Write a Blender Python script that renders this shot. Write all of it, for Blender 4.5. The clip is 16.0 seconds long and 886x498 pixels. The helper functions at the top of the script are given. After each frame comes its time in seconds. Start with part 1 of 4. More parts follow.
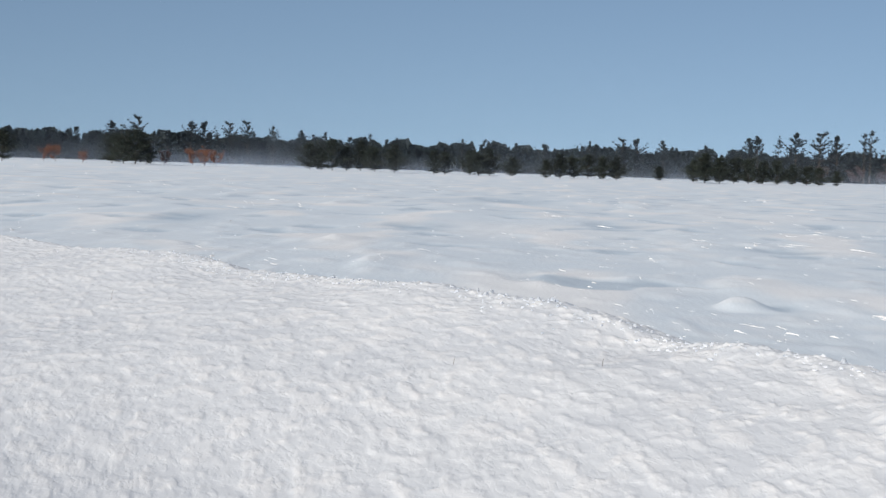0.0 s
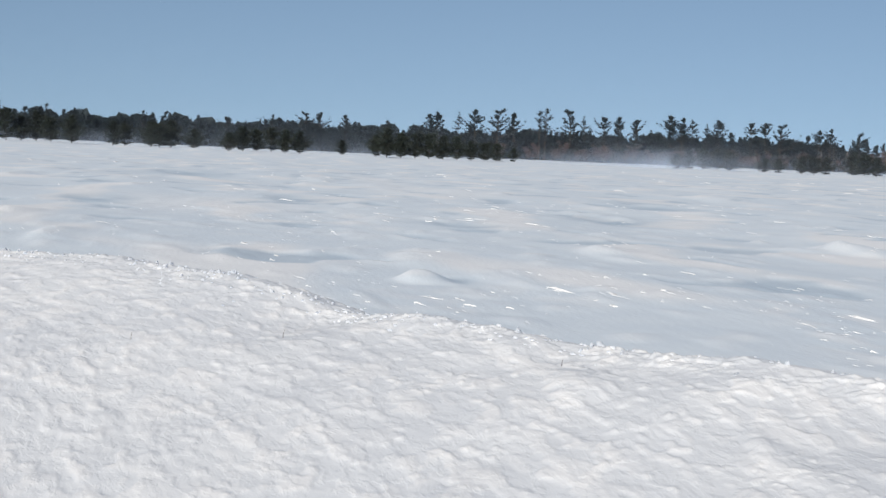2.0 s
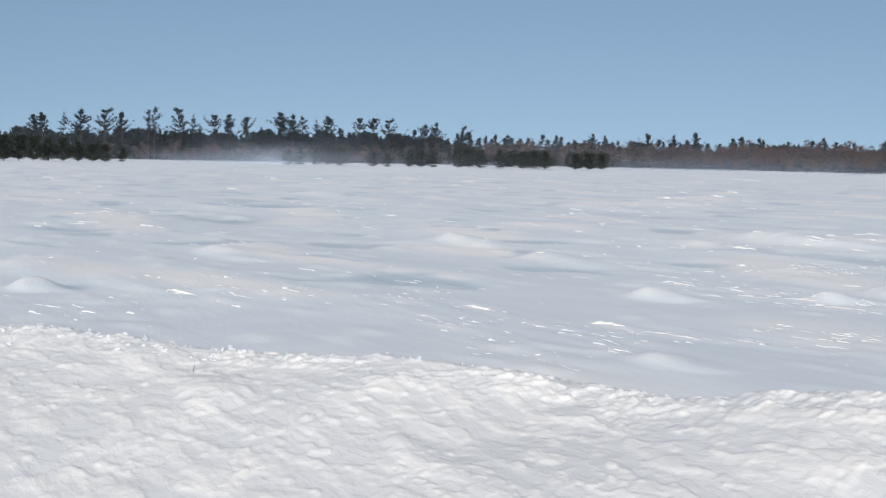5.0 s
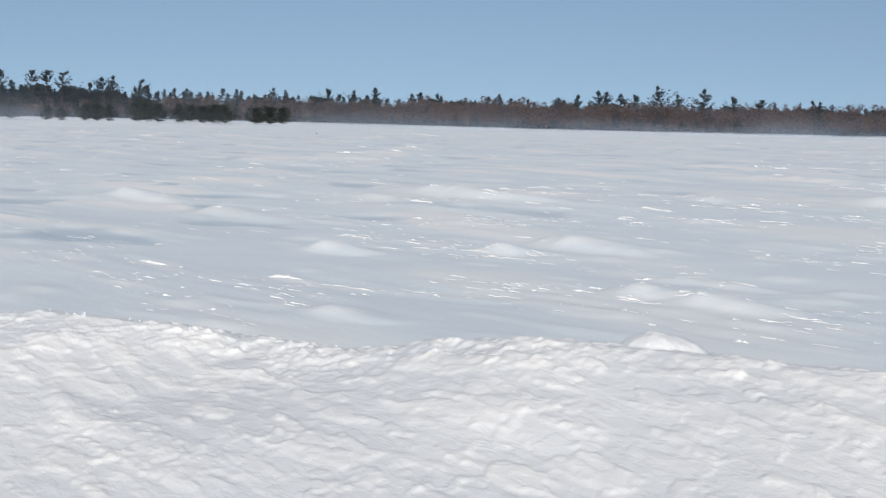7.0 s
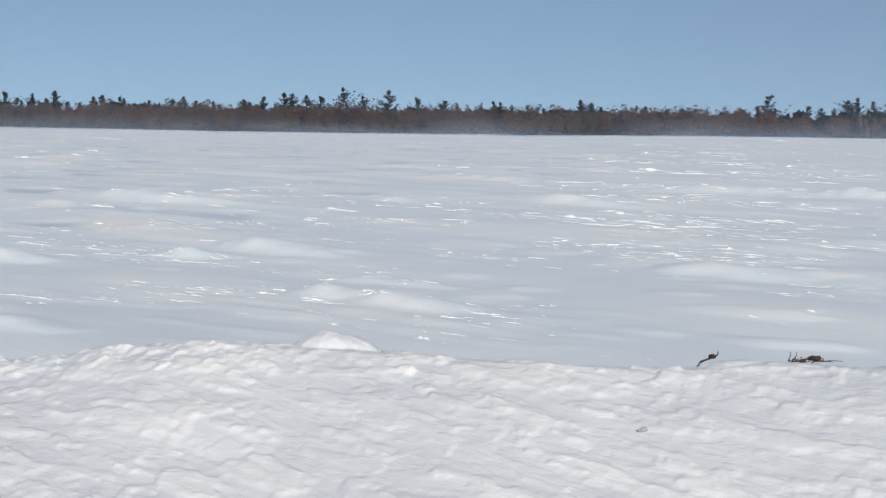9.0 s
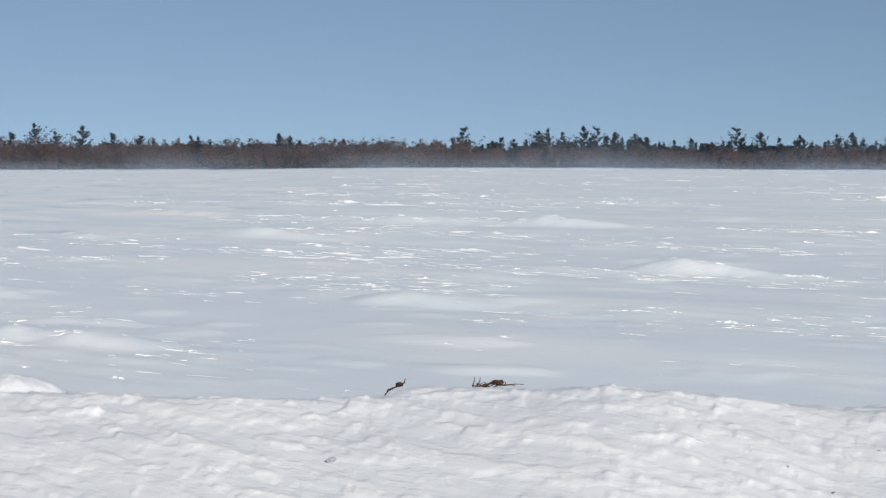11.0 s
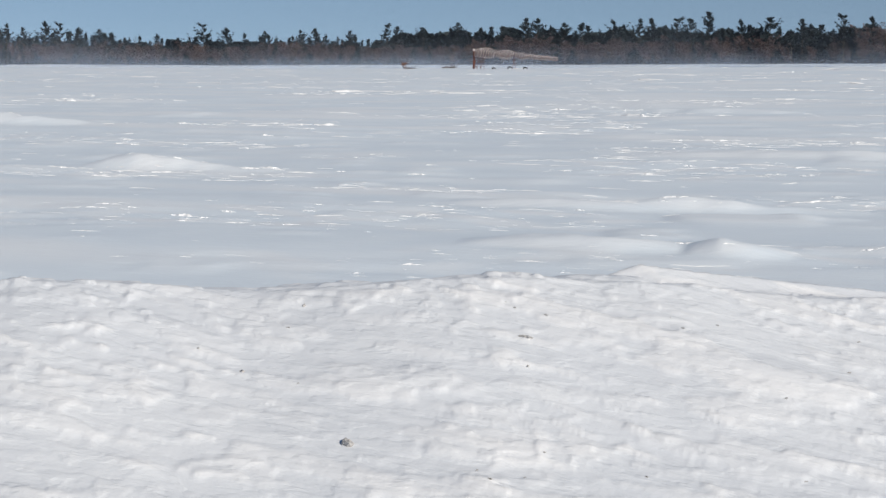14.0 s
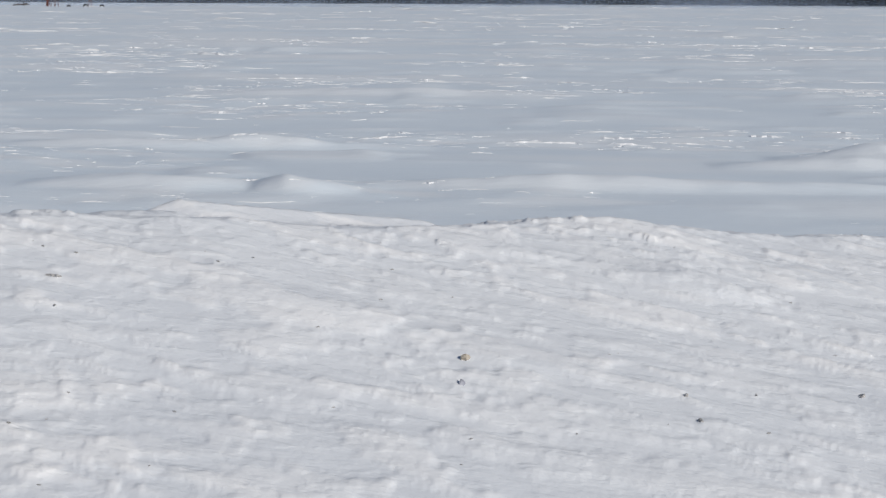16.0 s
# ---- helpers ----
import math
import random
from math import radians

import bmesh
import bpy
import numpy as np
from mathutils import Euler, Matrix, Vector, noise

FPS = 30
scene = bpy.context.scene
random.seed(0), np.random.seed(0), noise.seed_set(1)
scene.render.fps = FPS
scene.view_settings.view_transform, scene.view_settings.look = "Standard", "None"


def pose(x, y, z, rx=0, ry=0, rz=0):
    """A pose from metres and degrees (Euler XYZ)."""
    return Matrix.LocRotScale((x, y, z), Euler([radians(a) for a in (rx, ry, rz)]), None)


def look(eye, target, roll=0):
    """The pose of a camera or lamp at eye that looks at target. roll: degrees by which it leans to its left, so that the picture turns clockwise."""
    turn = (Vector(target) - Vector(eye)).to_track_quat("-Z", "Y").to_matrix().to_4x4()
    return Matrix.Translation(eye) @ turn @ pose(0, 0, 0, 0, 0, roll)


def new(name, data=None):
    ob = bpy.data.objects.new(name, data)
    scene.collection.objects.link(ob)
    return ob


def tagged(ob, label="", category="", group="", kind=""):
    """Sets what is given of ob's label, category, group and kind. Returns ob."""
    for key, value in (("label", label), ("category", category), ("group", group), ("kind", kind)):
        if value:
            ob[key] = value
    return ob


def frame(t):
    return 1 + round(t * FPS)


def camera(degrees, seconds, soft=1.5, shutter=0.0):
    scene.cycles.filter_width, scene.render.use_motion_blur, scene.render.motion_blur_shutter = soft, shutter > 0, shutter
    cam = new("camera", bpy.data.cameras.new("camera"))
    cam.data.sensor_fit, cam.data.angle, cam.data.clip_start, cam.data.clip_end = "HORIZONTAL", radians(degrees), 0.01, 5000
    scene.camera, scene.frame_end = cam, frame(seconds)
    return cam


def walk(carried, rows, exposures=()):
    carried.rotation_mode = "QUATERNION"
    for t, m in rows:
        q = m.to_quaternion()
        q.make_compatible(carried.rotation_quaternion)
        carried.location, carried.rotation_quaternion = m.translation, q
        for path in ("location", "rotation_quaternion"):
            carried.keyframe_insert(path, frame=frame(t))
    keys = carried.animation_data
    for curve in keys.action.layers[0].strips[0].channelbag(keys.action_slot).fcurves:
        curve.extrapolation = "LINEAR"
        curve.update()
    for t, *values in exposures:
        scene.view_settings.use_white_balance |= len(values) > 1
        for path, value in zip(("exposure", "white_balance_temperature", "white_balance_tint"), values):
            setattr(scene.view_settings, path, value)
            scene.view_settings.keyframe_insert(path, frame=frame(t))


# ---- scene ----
# A snow field behind a ploughed bank, far woods, seen by a camera that pans to the right.
cam = camera(30.85, 16.0, soft=1.5)
# seconds, eye x y z, turn to the left from +y, tilt, roll (degrees)
PATH = [
    (0, -0.039, -0.021, 1.766, 63.179, -2.911, 1.529),
    (0.5, -0.055, -0.008, 1.759, 60.114, -3.118, 1.623),
    (1, -0.049, -0.006, 1.761, 57.362, -3.194, 1.711),
    (1.5, -0.058, 0.009, 1.757, 54.653, -3.323, 2.021),
    (2, -0.064, 0.012, 1.753, 51.863, -3.485, 2.251),
    (2.5, -0.073, 0.035, 1.749, 48.828, -3.618, 1.918),
    (3, -0.071, 0.038, 1.745, 45.785, -3.530, 2.053),
    (3.2, -0.062, 0.041, 1.750, 44.737, -3.406, 1.872),
    (5.3, -0.176, 0.013, 1.775, 36.385, -3.278, 1.244),
    (5.5, -0.172, 0.019, 1.778, 35.032, -3.326, 1.441),
    (6, -0.177, 0.055, 1.767, 32.602, -3.587, 1.062),
    (6.5, -0.167, 0.073, 1.757, 29.932, -4.427, 1.226),
    (7, -0.160, 0.104, 1.751, 26.778, -4.596, 1.263),
    (7.5, -0.155, 0.143, 1.740, 23.249, -4.704, 1.011),
    (8, -0.135, 0.156, 1.735, 20.455, -4.826, 0.831),
    (8.5, -0.122, 0.151, 1.747, 17.963, -4.591, 0.470),
    (9, -0.101, 0.146, 1.748, 15.707, -4.342, 0.742),
    (9.5, -0.083, 0.138, 1.753, 12.700, -3.923, 1.014),
    (10, -0.083, 0.132, 1.753, 9.030, -3.313, 0.935),
    (10.2, -0.082, 0.130, 1.754, 7.866, -3.001, 0.769),
    (12.3, 0.064, 0.135, 1.740, 1.173, -3.529, -0.559),
    (12.5, 0.076, 0.128, 1.741, 0.000, -3.566, -0.486),
    (13, 0.114, 0.134, 1.731, -4.194, -3.853, -0.279),
    (13.5, 0.137, 0.157, 1.717, -9.261, -5.969, 0.223),
    (14, 0.153, 0.173, 1.706, -13.652, -6.821, -0.245),
    (14.5, 0.186, 0.181, 1.695, -18.240, -7.524, 0.115),
    (15, 0.237, 0.170, 1.685, -22.273, -8.259, 0.086),
    (15.5, 0.290, 0.172, 1.683, -25.538, -8.671, 0.003),
    (16, 0.317, 0.149, 1.680, -28.468, -8.962, 0.269),
]


def gaze(x, y, z, turn, tilt, roll):
    a, b = radians(turn), radians(tilt)
    ahead = Vector((-math.sin(a) * math.cos(b), math.cos(a) * math.cos(b), math.sin(b)))
    eye = Vector((x, y, z))
    return look(eye, eye + ahead, roll)


# seconds, stops, kelvin, tint
EXPOSURES = [(0.0, 0.11, 6580, 9.0), (5.0, 0.08, 6600, 9.0), (6.5, 0.08, 6600, 9.0), (8.5, 0.01, 6560, 9.0), (10.0, 0.01, 6540, 9.0),
             (12.5, 0.08, 6580, 9.0), (13.5, 0.06, 6600, 9.0), (14.5, -0.13, 6470, 9.5), (16.0, -0.28, 6370, 9.8)]
walk(cam, [(row[0], gaze(*row[1:])) for row in PATH], EXPOSURES)

# ---- world and sun: low winter sun behind the camera ----
SUN_UP, SUN_ROUND = 28.0, 150.0
world = bpy.data.worlds.new("winter_sky")
scene.world = world
world.use_nodes = True
wn = world.node_tree.nodes
sky = wn.new("ShaderNodeTexSky")
sky.sky_type = "NISHITA"
sky.sun_disc = False
sky.sun_elevation = radians(SUN_UP)
sky.sun_rotation = radians(SUN_ROUND)
sky.altitude = 1500.0
sky.air_density, sky.dust_density, sky.ozone_density = 1.1, 0.5, 1.0
# the clear dry air shows little of the pale band at the horizon
tc = wn.new("ShaderNodeTexCoord")
lift = wn.new("ShaderNodeVectorMath")
lift.operation = "MULTIPLY_ADD"
lift.inputs[1].default_value = (1, 1, 0.9)
lift.inputs[2].default_value = (0, 0, 0.16)
world.node_tree.links.new(tc.outputs["Generated"], lift.inputs[0])
world.node_tree.links.new(lift.outputs[0], sky.inputs["Vector"])
world.node_tree.links.new(sky.outputs[0], wn["Background"].inputs[0])
wn["Background"].inputs[1].default_value = 0.082
sun = new("sun", bpy.data.lights.new("sun", "SUN"))
sun.data.energy = 3.85
sun.data.angle = radians(0.55)
sun.data.color = (1.0, 0.93, 0.83)
a, b = radians(SUN_ROUND), radians(SUN_UP)
sun_dir = Vector((math.sin(a) * math.cos(b), math.cos(a) * math.cos(b), math.sin(b)))
sun.matrix_world = look(sun_dir * 50, (0, 0, 0))


# ---- materials ----
def material(name, colour, roughness=0.7, metallic=0.0, specular=0.3):
    m = bpy.data.materials.new(name)
    m.use_nodes = True
    p = m.node_tree.nodes["Principled BSDF"]
    p.inputs["Base Color"].default_value = (*colour, 1)
    p.inputs["Roughness"].default_value = roughness
    p.inputs["Metallic"].default_value = metallic
    p.inputs["Specular IOR Level"].default_value = specular
    return m, m.node_tree.nodes, m.node_tree.links, p


def mixed(nodes, links, fac, one, two):
    mix = nodes.new("ShaderNodeMix")
    mix.data_type = "RGBA"
    links.new(fac, mix.inputs[0])
    mix.inputs[6].default_value = (*one, 1)
    mix.inputs[7].default_value = (*two, 1)
    return mix.outputs[2]


def noisy(nodes, links, scale, detail=4.0, stretch=None, turn=0.0, low=0.35, high=0.65, twist=0.0, flow=False):
    """A noise in metres, remapped to 0..1; flow: along the stored lines of the wind."""
    if flow:
        tc = nodes.new("ShaderNodeAttribute")
        tc.attribute_name = "flow"
        source = tc.outputs["Vector"]
    else:
        tc = nodes.new("ShaderNodeTexCoord")
        source = tc.outputs["Object"]
    if stretch:
        spin, mp = nodes.new("ShaderNodeMapping"), nodes.new("ShaderNodeMapping")
        spin.inputs["Rotation"].default_value = (0, 0, turn)
        mp.inputs["Scale"].default_value = stretch
        links.new(source, spin.inputs["Vector"])
        links.new(spin.outputs[0], mp.inputs["Vector"])
        source = mp.outputs[0]
    n = nodes.new("ShaderNodeTexNoise")
    n.inputs["Scale"].default_value = scale
    n.inputs["Detail"].default_value = detail
    n.inputs["Distortion"].default_value = twist
    links.new(source, n.inputs["Vector"])
    r = nodes.new("ShaderNodeMapRange")
    r.inputs["From Min"].default_value, r.inputs["From Max"].default_value = low, high
    links.new(n.outputs["Fac"], r.inputs["Value"])
    return r.outputs[0]


def bumped(nodes, links, p, layers):
    last = None
    for height, strength, distance in layers:
        bump = nodes.new("ShaderNodeBump")
        bump.inputs["Strength"].default_value = strength
        bump.inputs["Distance"].default_value = distance
        links.new(height, bump.inputs["Height"])
        if last:
            links.new(last, bump.inputs["Normal"])
        last = bump.outputs[0]
    links.new(last, p.inputs["Normal"])


WIND = math.atan2(-0.5, 0.87)


def snow_material(name, one, two, fine, mid, fresh=None, flow=False):
    m, n, l, p = material(name, one, 0.62, 0.0, 0.25)
    glaze = mixed(n, l, noisy(n, l, 0.9, 5), one, two)
    if fresh:
        # fresh white snow caught on the carved edges, over greyer glazed crust
        # the same attribute also paints sunlit faces of the field's drifts whiter
        attr = n.new("ShaderNodeAttribute")
        attr.attribute_name = "fresh"
        mix = n.new("ShaderNodeMix")
        mix.data_type = "RGBA"
        l.new(attr.outputs["Fac"], mix.inputs[0])
        l.new(glaze, mix.inputs[6])
        mix.inputs[7].default_value = (*fresh, 1)
        # bluish shade of the field's hollows, painted over the snow colour
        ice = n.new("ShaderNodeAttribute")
        ice.attribute_name = "hollow_shade"
        shade_mix = n.new("ShaderNodeMix")
        shade_mix.data_type = "RGBA"
        l.new(ice.outputs["Fac"], shade_mix.inputs[0])
        l.new(mix.outputs[2], shade_mix.inputs[6])
        shade_mix.inputs[7].default_value = (0.50, 0.60, 0.69, 1)
        glaze = shade_mix.outputs[2]
    l.new(glaze, p.inputs["Base Color"])
    turn = 0.0 if flow else -WIND
    flake = noisy(n, l, 1.0, 3, (6.5, 15, 12), turn, 0.50, 0.58, 0.3, flow)
    streak = noisy(n, l, 1.0, 5, (2.2, 8, 5), turn, 0.40, 0.62, 0.3, flow)
    grain = noisy(n, l, 60, 3, None, 0, 0.25, 0.75)
    bumped(n, l, p, [(streak, mid, 0.025), (flake, mid * 1.3, 0.010), (grain, fine, 0.004)])
    return m


SNOW_BANK = snow_material("snow_bank_crust", (0.755, 0.775, 0.80), (0.70, 0.725, 0.76), 0.16, 0.15, (0.85, 0.85, 0.853), True)
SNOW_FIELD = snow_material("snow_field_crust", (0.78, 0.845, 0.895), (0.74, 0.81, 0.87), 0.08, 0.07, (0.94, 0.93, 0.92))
SNOW_CLOD = snow_material("snow_clod_crust", (0.68, 0.71, 0.76), (0.56, 0.61, 0.68), 0.3, 0.3)
SNOW_LIP = snow_material("fresh_snow_lip", (0.92, 0.915, 0.905), (0.85, 0.86, 0.87), 0.1, 0.05)


def foliage_material(name, one, two):
    m, n, l, p = material(name, one, 0.65, 0.0, 0.25)
    geo = n.new("ShaderNodeNewGeometry")
    info = n.new("ShaderNodeObjectInfo")
    add = n.new("ShaderNodeMath")
    add.operation = "ADD"
    half = n.new("ShaderNodeMath")
    half.operation = "MULTIPLY"
    half.inputs[1].default_value = 0.5
    l.new(geo.outputs["Random Per Island"], add.inputs[0])
    l.new(info.outputs["Random"], add.inputs[1])
    l.new(add.outputs[0], half.inputs[0])
    l.new(mixed(n, l, half.outputs[0], one, two), p.inputs["Base Color"])
    return m


PINE = foliage_material("pine_needles", (0.009, 0.017, 0.022), (0.020, 0.032, 0.038))
YOUNG_PINE = foliage_material("young_pine_needles", (0.011, 0.016, 0.013), (0.026, 0.034, 0.024))
RUST_LEAF = foliage_material("rust_oak_leaves", (0.075, 0.048, 0.040), (0.125, 0.076, 0.055))
BROWN_TWIG = foliage_material("brown_twigs", (0.056, 0.041, 0.043), (0.105, 0.074, 0.070))
ORANGE_LEAF = foliage_material("orange_dry_leaves", (0.13, 0.048, 0.026), (0.22, 0.09, 0.045))


def bark_material(name, one, two, scale=9.0):
    m, n, l, p = material(name, one, 0.85)
    grain = noisy(n, l, scale, 5, (1, 1, 0.25))
    l.new(mixed(n, l, grain, one, two), p.inputs["Base Color"])
    bumped(n, l, p, [(grain, 0.6, 0.02)])
    return m


BARK = bark_material("pine_bark", (0.05, 0.040, 0.034), (0.09, 0.072, 0.06))
PALE_BARK = bark_material("birch_bark", (0.34, 0.29, 0.24), (0.17, 0.14, 0.12))
STALK = bark_material("dry_stalk", (0.05, 0.028, 0.018), (0.12, 0.068, 0.042), 60)
SEED = bark_material("seed_head_husk", (0.030, 0.016, 0.011), (0.078, 0.040, 0.025), 90)
RUST = bark_material("rusty_steel", (0.10, 0.035, 0.028), (0.16, 0.065, 0.045), 3)
GALVANISED = bark_material("weathered_galvanised_pipe", (0.62, 0.54, 0.50), (0.40, 0.30, 0.27), 1.5)
TYRE = bark_material("tyre_rubber", (0.03, 0.03, 0.03), (0.06, 0.055, 0.05), 8)
STONE = bark_material("gritty_frozen_clod", (0.40, 0.39, 0.38), (0.58, 0.56, 0.54), 40)
TAN_STONE = bark_material("tan_frozen_clod", (0.42, 0.36, 0.28), (0.62, 0.58, 0.52), 40)
ICE_AND_SHADE = bark_material("grey_ice_and_shade", (0.30, 0.31, 0.36), (0.46, 0.47, 0.53), 25)


# ---- helpers for meshes ----
def mesh_of(name, verts, faces, mat, smooth=False):
    """A mesh from arrays; faces all have the same number of corners."""
    verts, faces = np.asarray(verts, np.float32), np.asarray(faces, np.int32)
    me = bpy.data.meshes.new(name)
    k = faces.shape[1]
    me.vertices.add(len(verts))
    me.vertices.foreach_set("co", verts.ravel())
    me.loops.add(faces.size)
    me.loops.foreach_set("vertex_index", faces.ravel())
    me.polygons.add(len(faces))
    me.polygons.foreach_set("loop_start", np.arange(0, faces.size, k, dtype=np.int32))
    me.polygons.foreach_set("use_smooth", np.full(len(faces), smooth))
    me.update(calc_edges=True)
    me.materials.append(mat)
    return me


def part(name, mesh, parent, label=""):
    ob = new(name, mesh)
    ob.parent = parent
    if label:
        tagged(ob, label)
    return ob


def thing(name, where, label, category, group=""):
    ob = new(name)
    ob.empty_display_size = 0.1
    ob.matrix_world = where
    return tagged(ob, label, category, group)


def tube(points, radii, sides=6, closed=True):
    """A tapered tube along points, with closed ends, as quads and end fans of quads."""
    points = [Vector(p) for p in points]
    verts, faces = [], []
    for i, p in enumerate(points):
        d = (points[min(i + 1, len(points) - 1)] - points[max(i - 1, 0)]).normalized()
        side = d.cross(Vector((0.31, 0.17, 0.93)))
        side = side.normalized() if side.length > 1e-3 else Vector((1, 0, 0))
        up = side.cross(d)
        for s in range(sides):
            t = 2 * math.pi * s / sides
            verts.append(p + radii[i] * (math.cos(t) * side + math.sin(t) * up))
    for i in range(len(points) - 1):
        for s in range(sides):
            q = (s + 1) % sides
            faces.append((i * sides + s, i * sides + q, (i + 1) * sides + q, (i + 1) * sides + s))
    for base in (0, (len(points) - 1) * sides) if closed else ():
        verts.append(points[0] if base == 0 else points[-1])
        c = len(verts) - 1
        for s in range(0, sides, 2):
            faces.append((c, base + s, base + (s + 1) % sides, base + (s + 2) % sides))
    return np.array([tuple(v) for v in verts]), np.array(faces)


def joined(pieces):
    verts, faces, n = [], [], 0
    for v, f in pieces:
        verts.append(np.asarray(v, float))
        faces.append(np.asarray(f) + n)
        n += len(v)
    return np.concatenate(verts), np.concatenate(faces)


# ---- noise on arrays ----
def hashed(ix, iy, seed):
    h = (ix * 374761393 + iy * 668265263 + seed * 974634777) & 0xFFFFFFFF
    h = ((h ^ (h >> 13)) * 1274126177) & 0xFFFFFFFF
    return ((h ^ (h >> 16)) & 0xFFFF) / 65536.0


def gnoise(x, y, seed=0):
    """Gradient noise, about -0.7 to 0.7."""
    fx, fy = np.floor(x), np.floor(y)
    ix, iy = fx.astype(np.int64), fy.astype(np.int64)
    dx, dy = x - fx, y - fy
    u, v = dx * dx * dx * (dx * (dx * 6 - 15) + 10), dy * dy * dy * (dy * (dy * 6 - 15) + 10)
    out = 0.0
    for ox, wx in ((0, 1 - u), (1, u)):
        for oy, wy in ((0, 1 - v), (1, v)):
            g = hashed(ix + ox, iy + oy, seed) * 2 * np.pi
            out = out + wx * wy * (np.cos(g) * (dx - ox) + np.sin(g) * (dy - oy))
    return out


def fbm(x, y, seed, octaves=3, gain=0.5):
    out, amp = 0.0, 1.0
    for k in range(octaves):
        out = out + amp * gnoise(x * 2**k + 7.3 * k, y * 2**k - 3.1 * k, seed + 11 * k)
        amp *= gain
    return out


def step(low, high, v):
    t = np.clip((v - low) / (high - low), 0, 1)
    return t * t * (3 - 2 * t)


WX, WY = math.cos(WIND), math.sin(WIND)


def along(x, y):
    """Down the wind and across it."""
    return x * WX + y * WY, -x * WY + y * WX


def mounds(x, y, table):
    """Soft drifts: x, y, half length down the wind, half width, height."""
    z = 0.0
    uneven = 1 + 0.25 * gnoise(x * 2.3, y * 2.3, 91)
    for mx, my, ml, mw, mh in table:
        u, v = along(x - mx, y - my)
        r = (u / ml) ** 2 + (v / mw * np.where(v < 0, 1.5, 0.8)) ** 2
        z = z + mh * np.clip(1 - 0.5 * r * uneven, 0, 1) ** 1.4 * uneven
    return z


def wedges(x, y, table):
    """Wind-cut drifts: a steep lit side to the south, a gentle back, a blunt windward end and a long tail."""
    z = 0.0
    uneven = 1 + 0.3 * gnoise(x * 2.3, y * 2.3, 91)
    for mx, my, ml, mw, mh in table:
        u, v = along(x - mx, y - my)
        end = np.clip(np.where(u < 0, 1 + u / (0.9 * ml), 1 - u / (1.8 * ml)), 0, 1) ** 0.8
        v = v + 0.15 * mw * np.sin(2.2 * u / ml)
        ramp = np.clip(np.where(v < 0, 1 + v / mw, 1 - v / (2.2 * mw)), 0, 1)
        z = z + mh * end * ramp * ramp * (3 - 2 * ramp) * uneven
    return z


# ---- the field ----
FIELD_DRIFTS = [
    (-17.7, 13.4, 0.5, 0.35, 0.16), (-11.5, 19.0, 0.55, 0.4, 0.16), (-9.5, 20.3, 0.4, 0.35, 0.13),
    (-9.0, 21.6, 1.0, 0.5, 0.17), (-7.3, 12.1, 0.5, 0.3, 0.08), (-5.9, 15.9, 0.5, 0.35, 0.11),
    (-5.0, 15.4, 0.7, 0.4, 0.10), (-2.3, 19.7, 0.9, 0.5, 0.13), (-22.1, 28.1, 1.6, 0.5, 0.20),
    (-16.7, 32.6, 2.2, 0.8, 0.22), (-1.2, 42.5, 1.4, 0.8, 0.24), (-5.2, 45.3, 3.0, 0.9, 0.25),
    (1.4, 26.3, 1.0, 0.45, 0.19), (4.6, 13.6, 1.2, 0.35, 0.10),
    (7.2, 17.2, 1.1, 0.4, 0.12), (5.6, 12.7, 0.35, 0.25, 0.11), (8.1, 11.9, 2.2, 0.35, 0.12),
    (12.2, 12.6, 1.2, 0.6, 0.16), (-7.7, 37.0, 1.6, 0.7, 0.20),
    (-22.3, 13.1, 1.5, 0.35, 0.08), (-20.9, 15.7, 1.6, 0.5, 0.09), (-33.5, 14.1, 1.4, 0.4, 0.08), (-26.5, 12.0, 1.8, 0.35, 0.08),
    (-21.5, 20.5, 1.6, 0.5, 0.08), (-17.8, 25.3, 1.8, 0.5, 0.10), (11.6, 12.3, 1.6, 0.35, 0.12), (5.7, 17.9, 1.4, 0.4, 0.10),
]
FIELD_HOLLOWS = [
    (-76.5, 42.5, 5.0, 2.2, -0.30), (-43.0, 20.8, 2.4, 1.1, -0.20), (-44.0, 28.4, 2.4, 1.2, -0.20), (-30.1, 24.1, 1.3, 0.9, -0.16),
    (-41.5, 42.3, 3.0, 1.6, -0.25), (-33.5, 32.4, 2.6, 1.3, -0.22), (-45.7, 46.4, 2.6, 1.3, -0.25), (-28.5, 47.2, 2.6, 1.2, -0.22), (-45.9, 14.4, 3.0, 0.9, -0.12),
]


def rough_patch(x, y):
    """Where the wind has carved the crust: 0 to 1."""
    u, v = along(x, y)
    r = np.hypot(x, y)
    east = 0.36 + 0.64 * step(-18, -6, x + 0.10 * y)
    near = gnoise(u / 5.5, v / 3.0, 21) + 0.35 * gnoise(u / 1.9, v / 1.1, 23)
    far = gnoise(u / 15, v / 7.0, 25) + 0.35 * gnoise(u / 5.0, v / 2.6, 26)
    return step(-0.06, 0.2, np.where(r < 45, near, far)) * east


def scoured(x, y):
    """Small hollows on the west of the field, painted bluish as if shaded: 0 to 1."""
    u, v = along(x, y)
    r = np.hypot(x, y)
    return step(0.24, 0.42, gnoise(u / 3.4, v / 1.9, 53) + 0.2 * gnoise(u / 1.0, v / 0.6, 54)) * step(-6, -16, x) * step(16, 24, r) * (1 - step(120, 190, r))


def sink(az):
    """How far the plain falls away towards the woods, by direction."""
    return np.interp(az, [-16, -6, 0, 7, 12, 18, 24, 30], [1.5, 1.0, 0.1, 0.1, 0.5, 0.6, 0.5, 0.0])


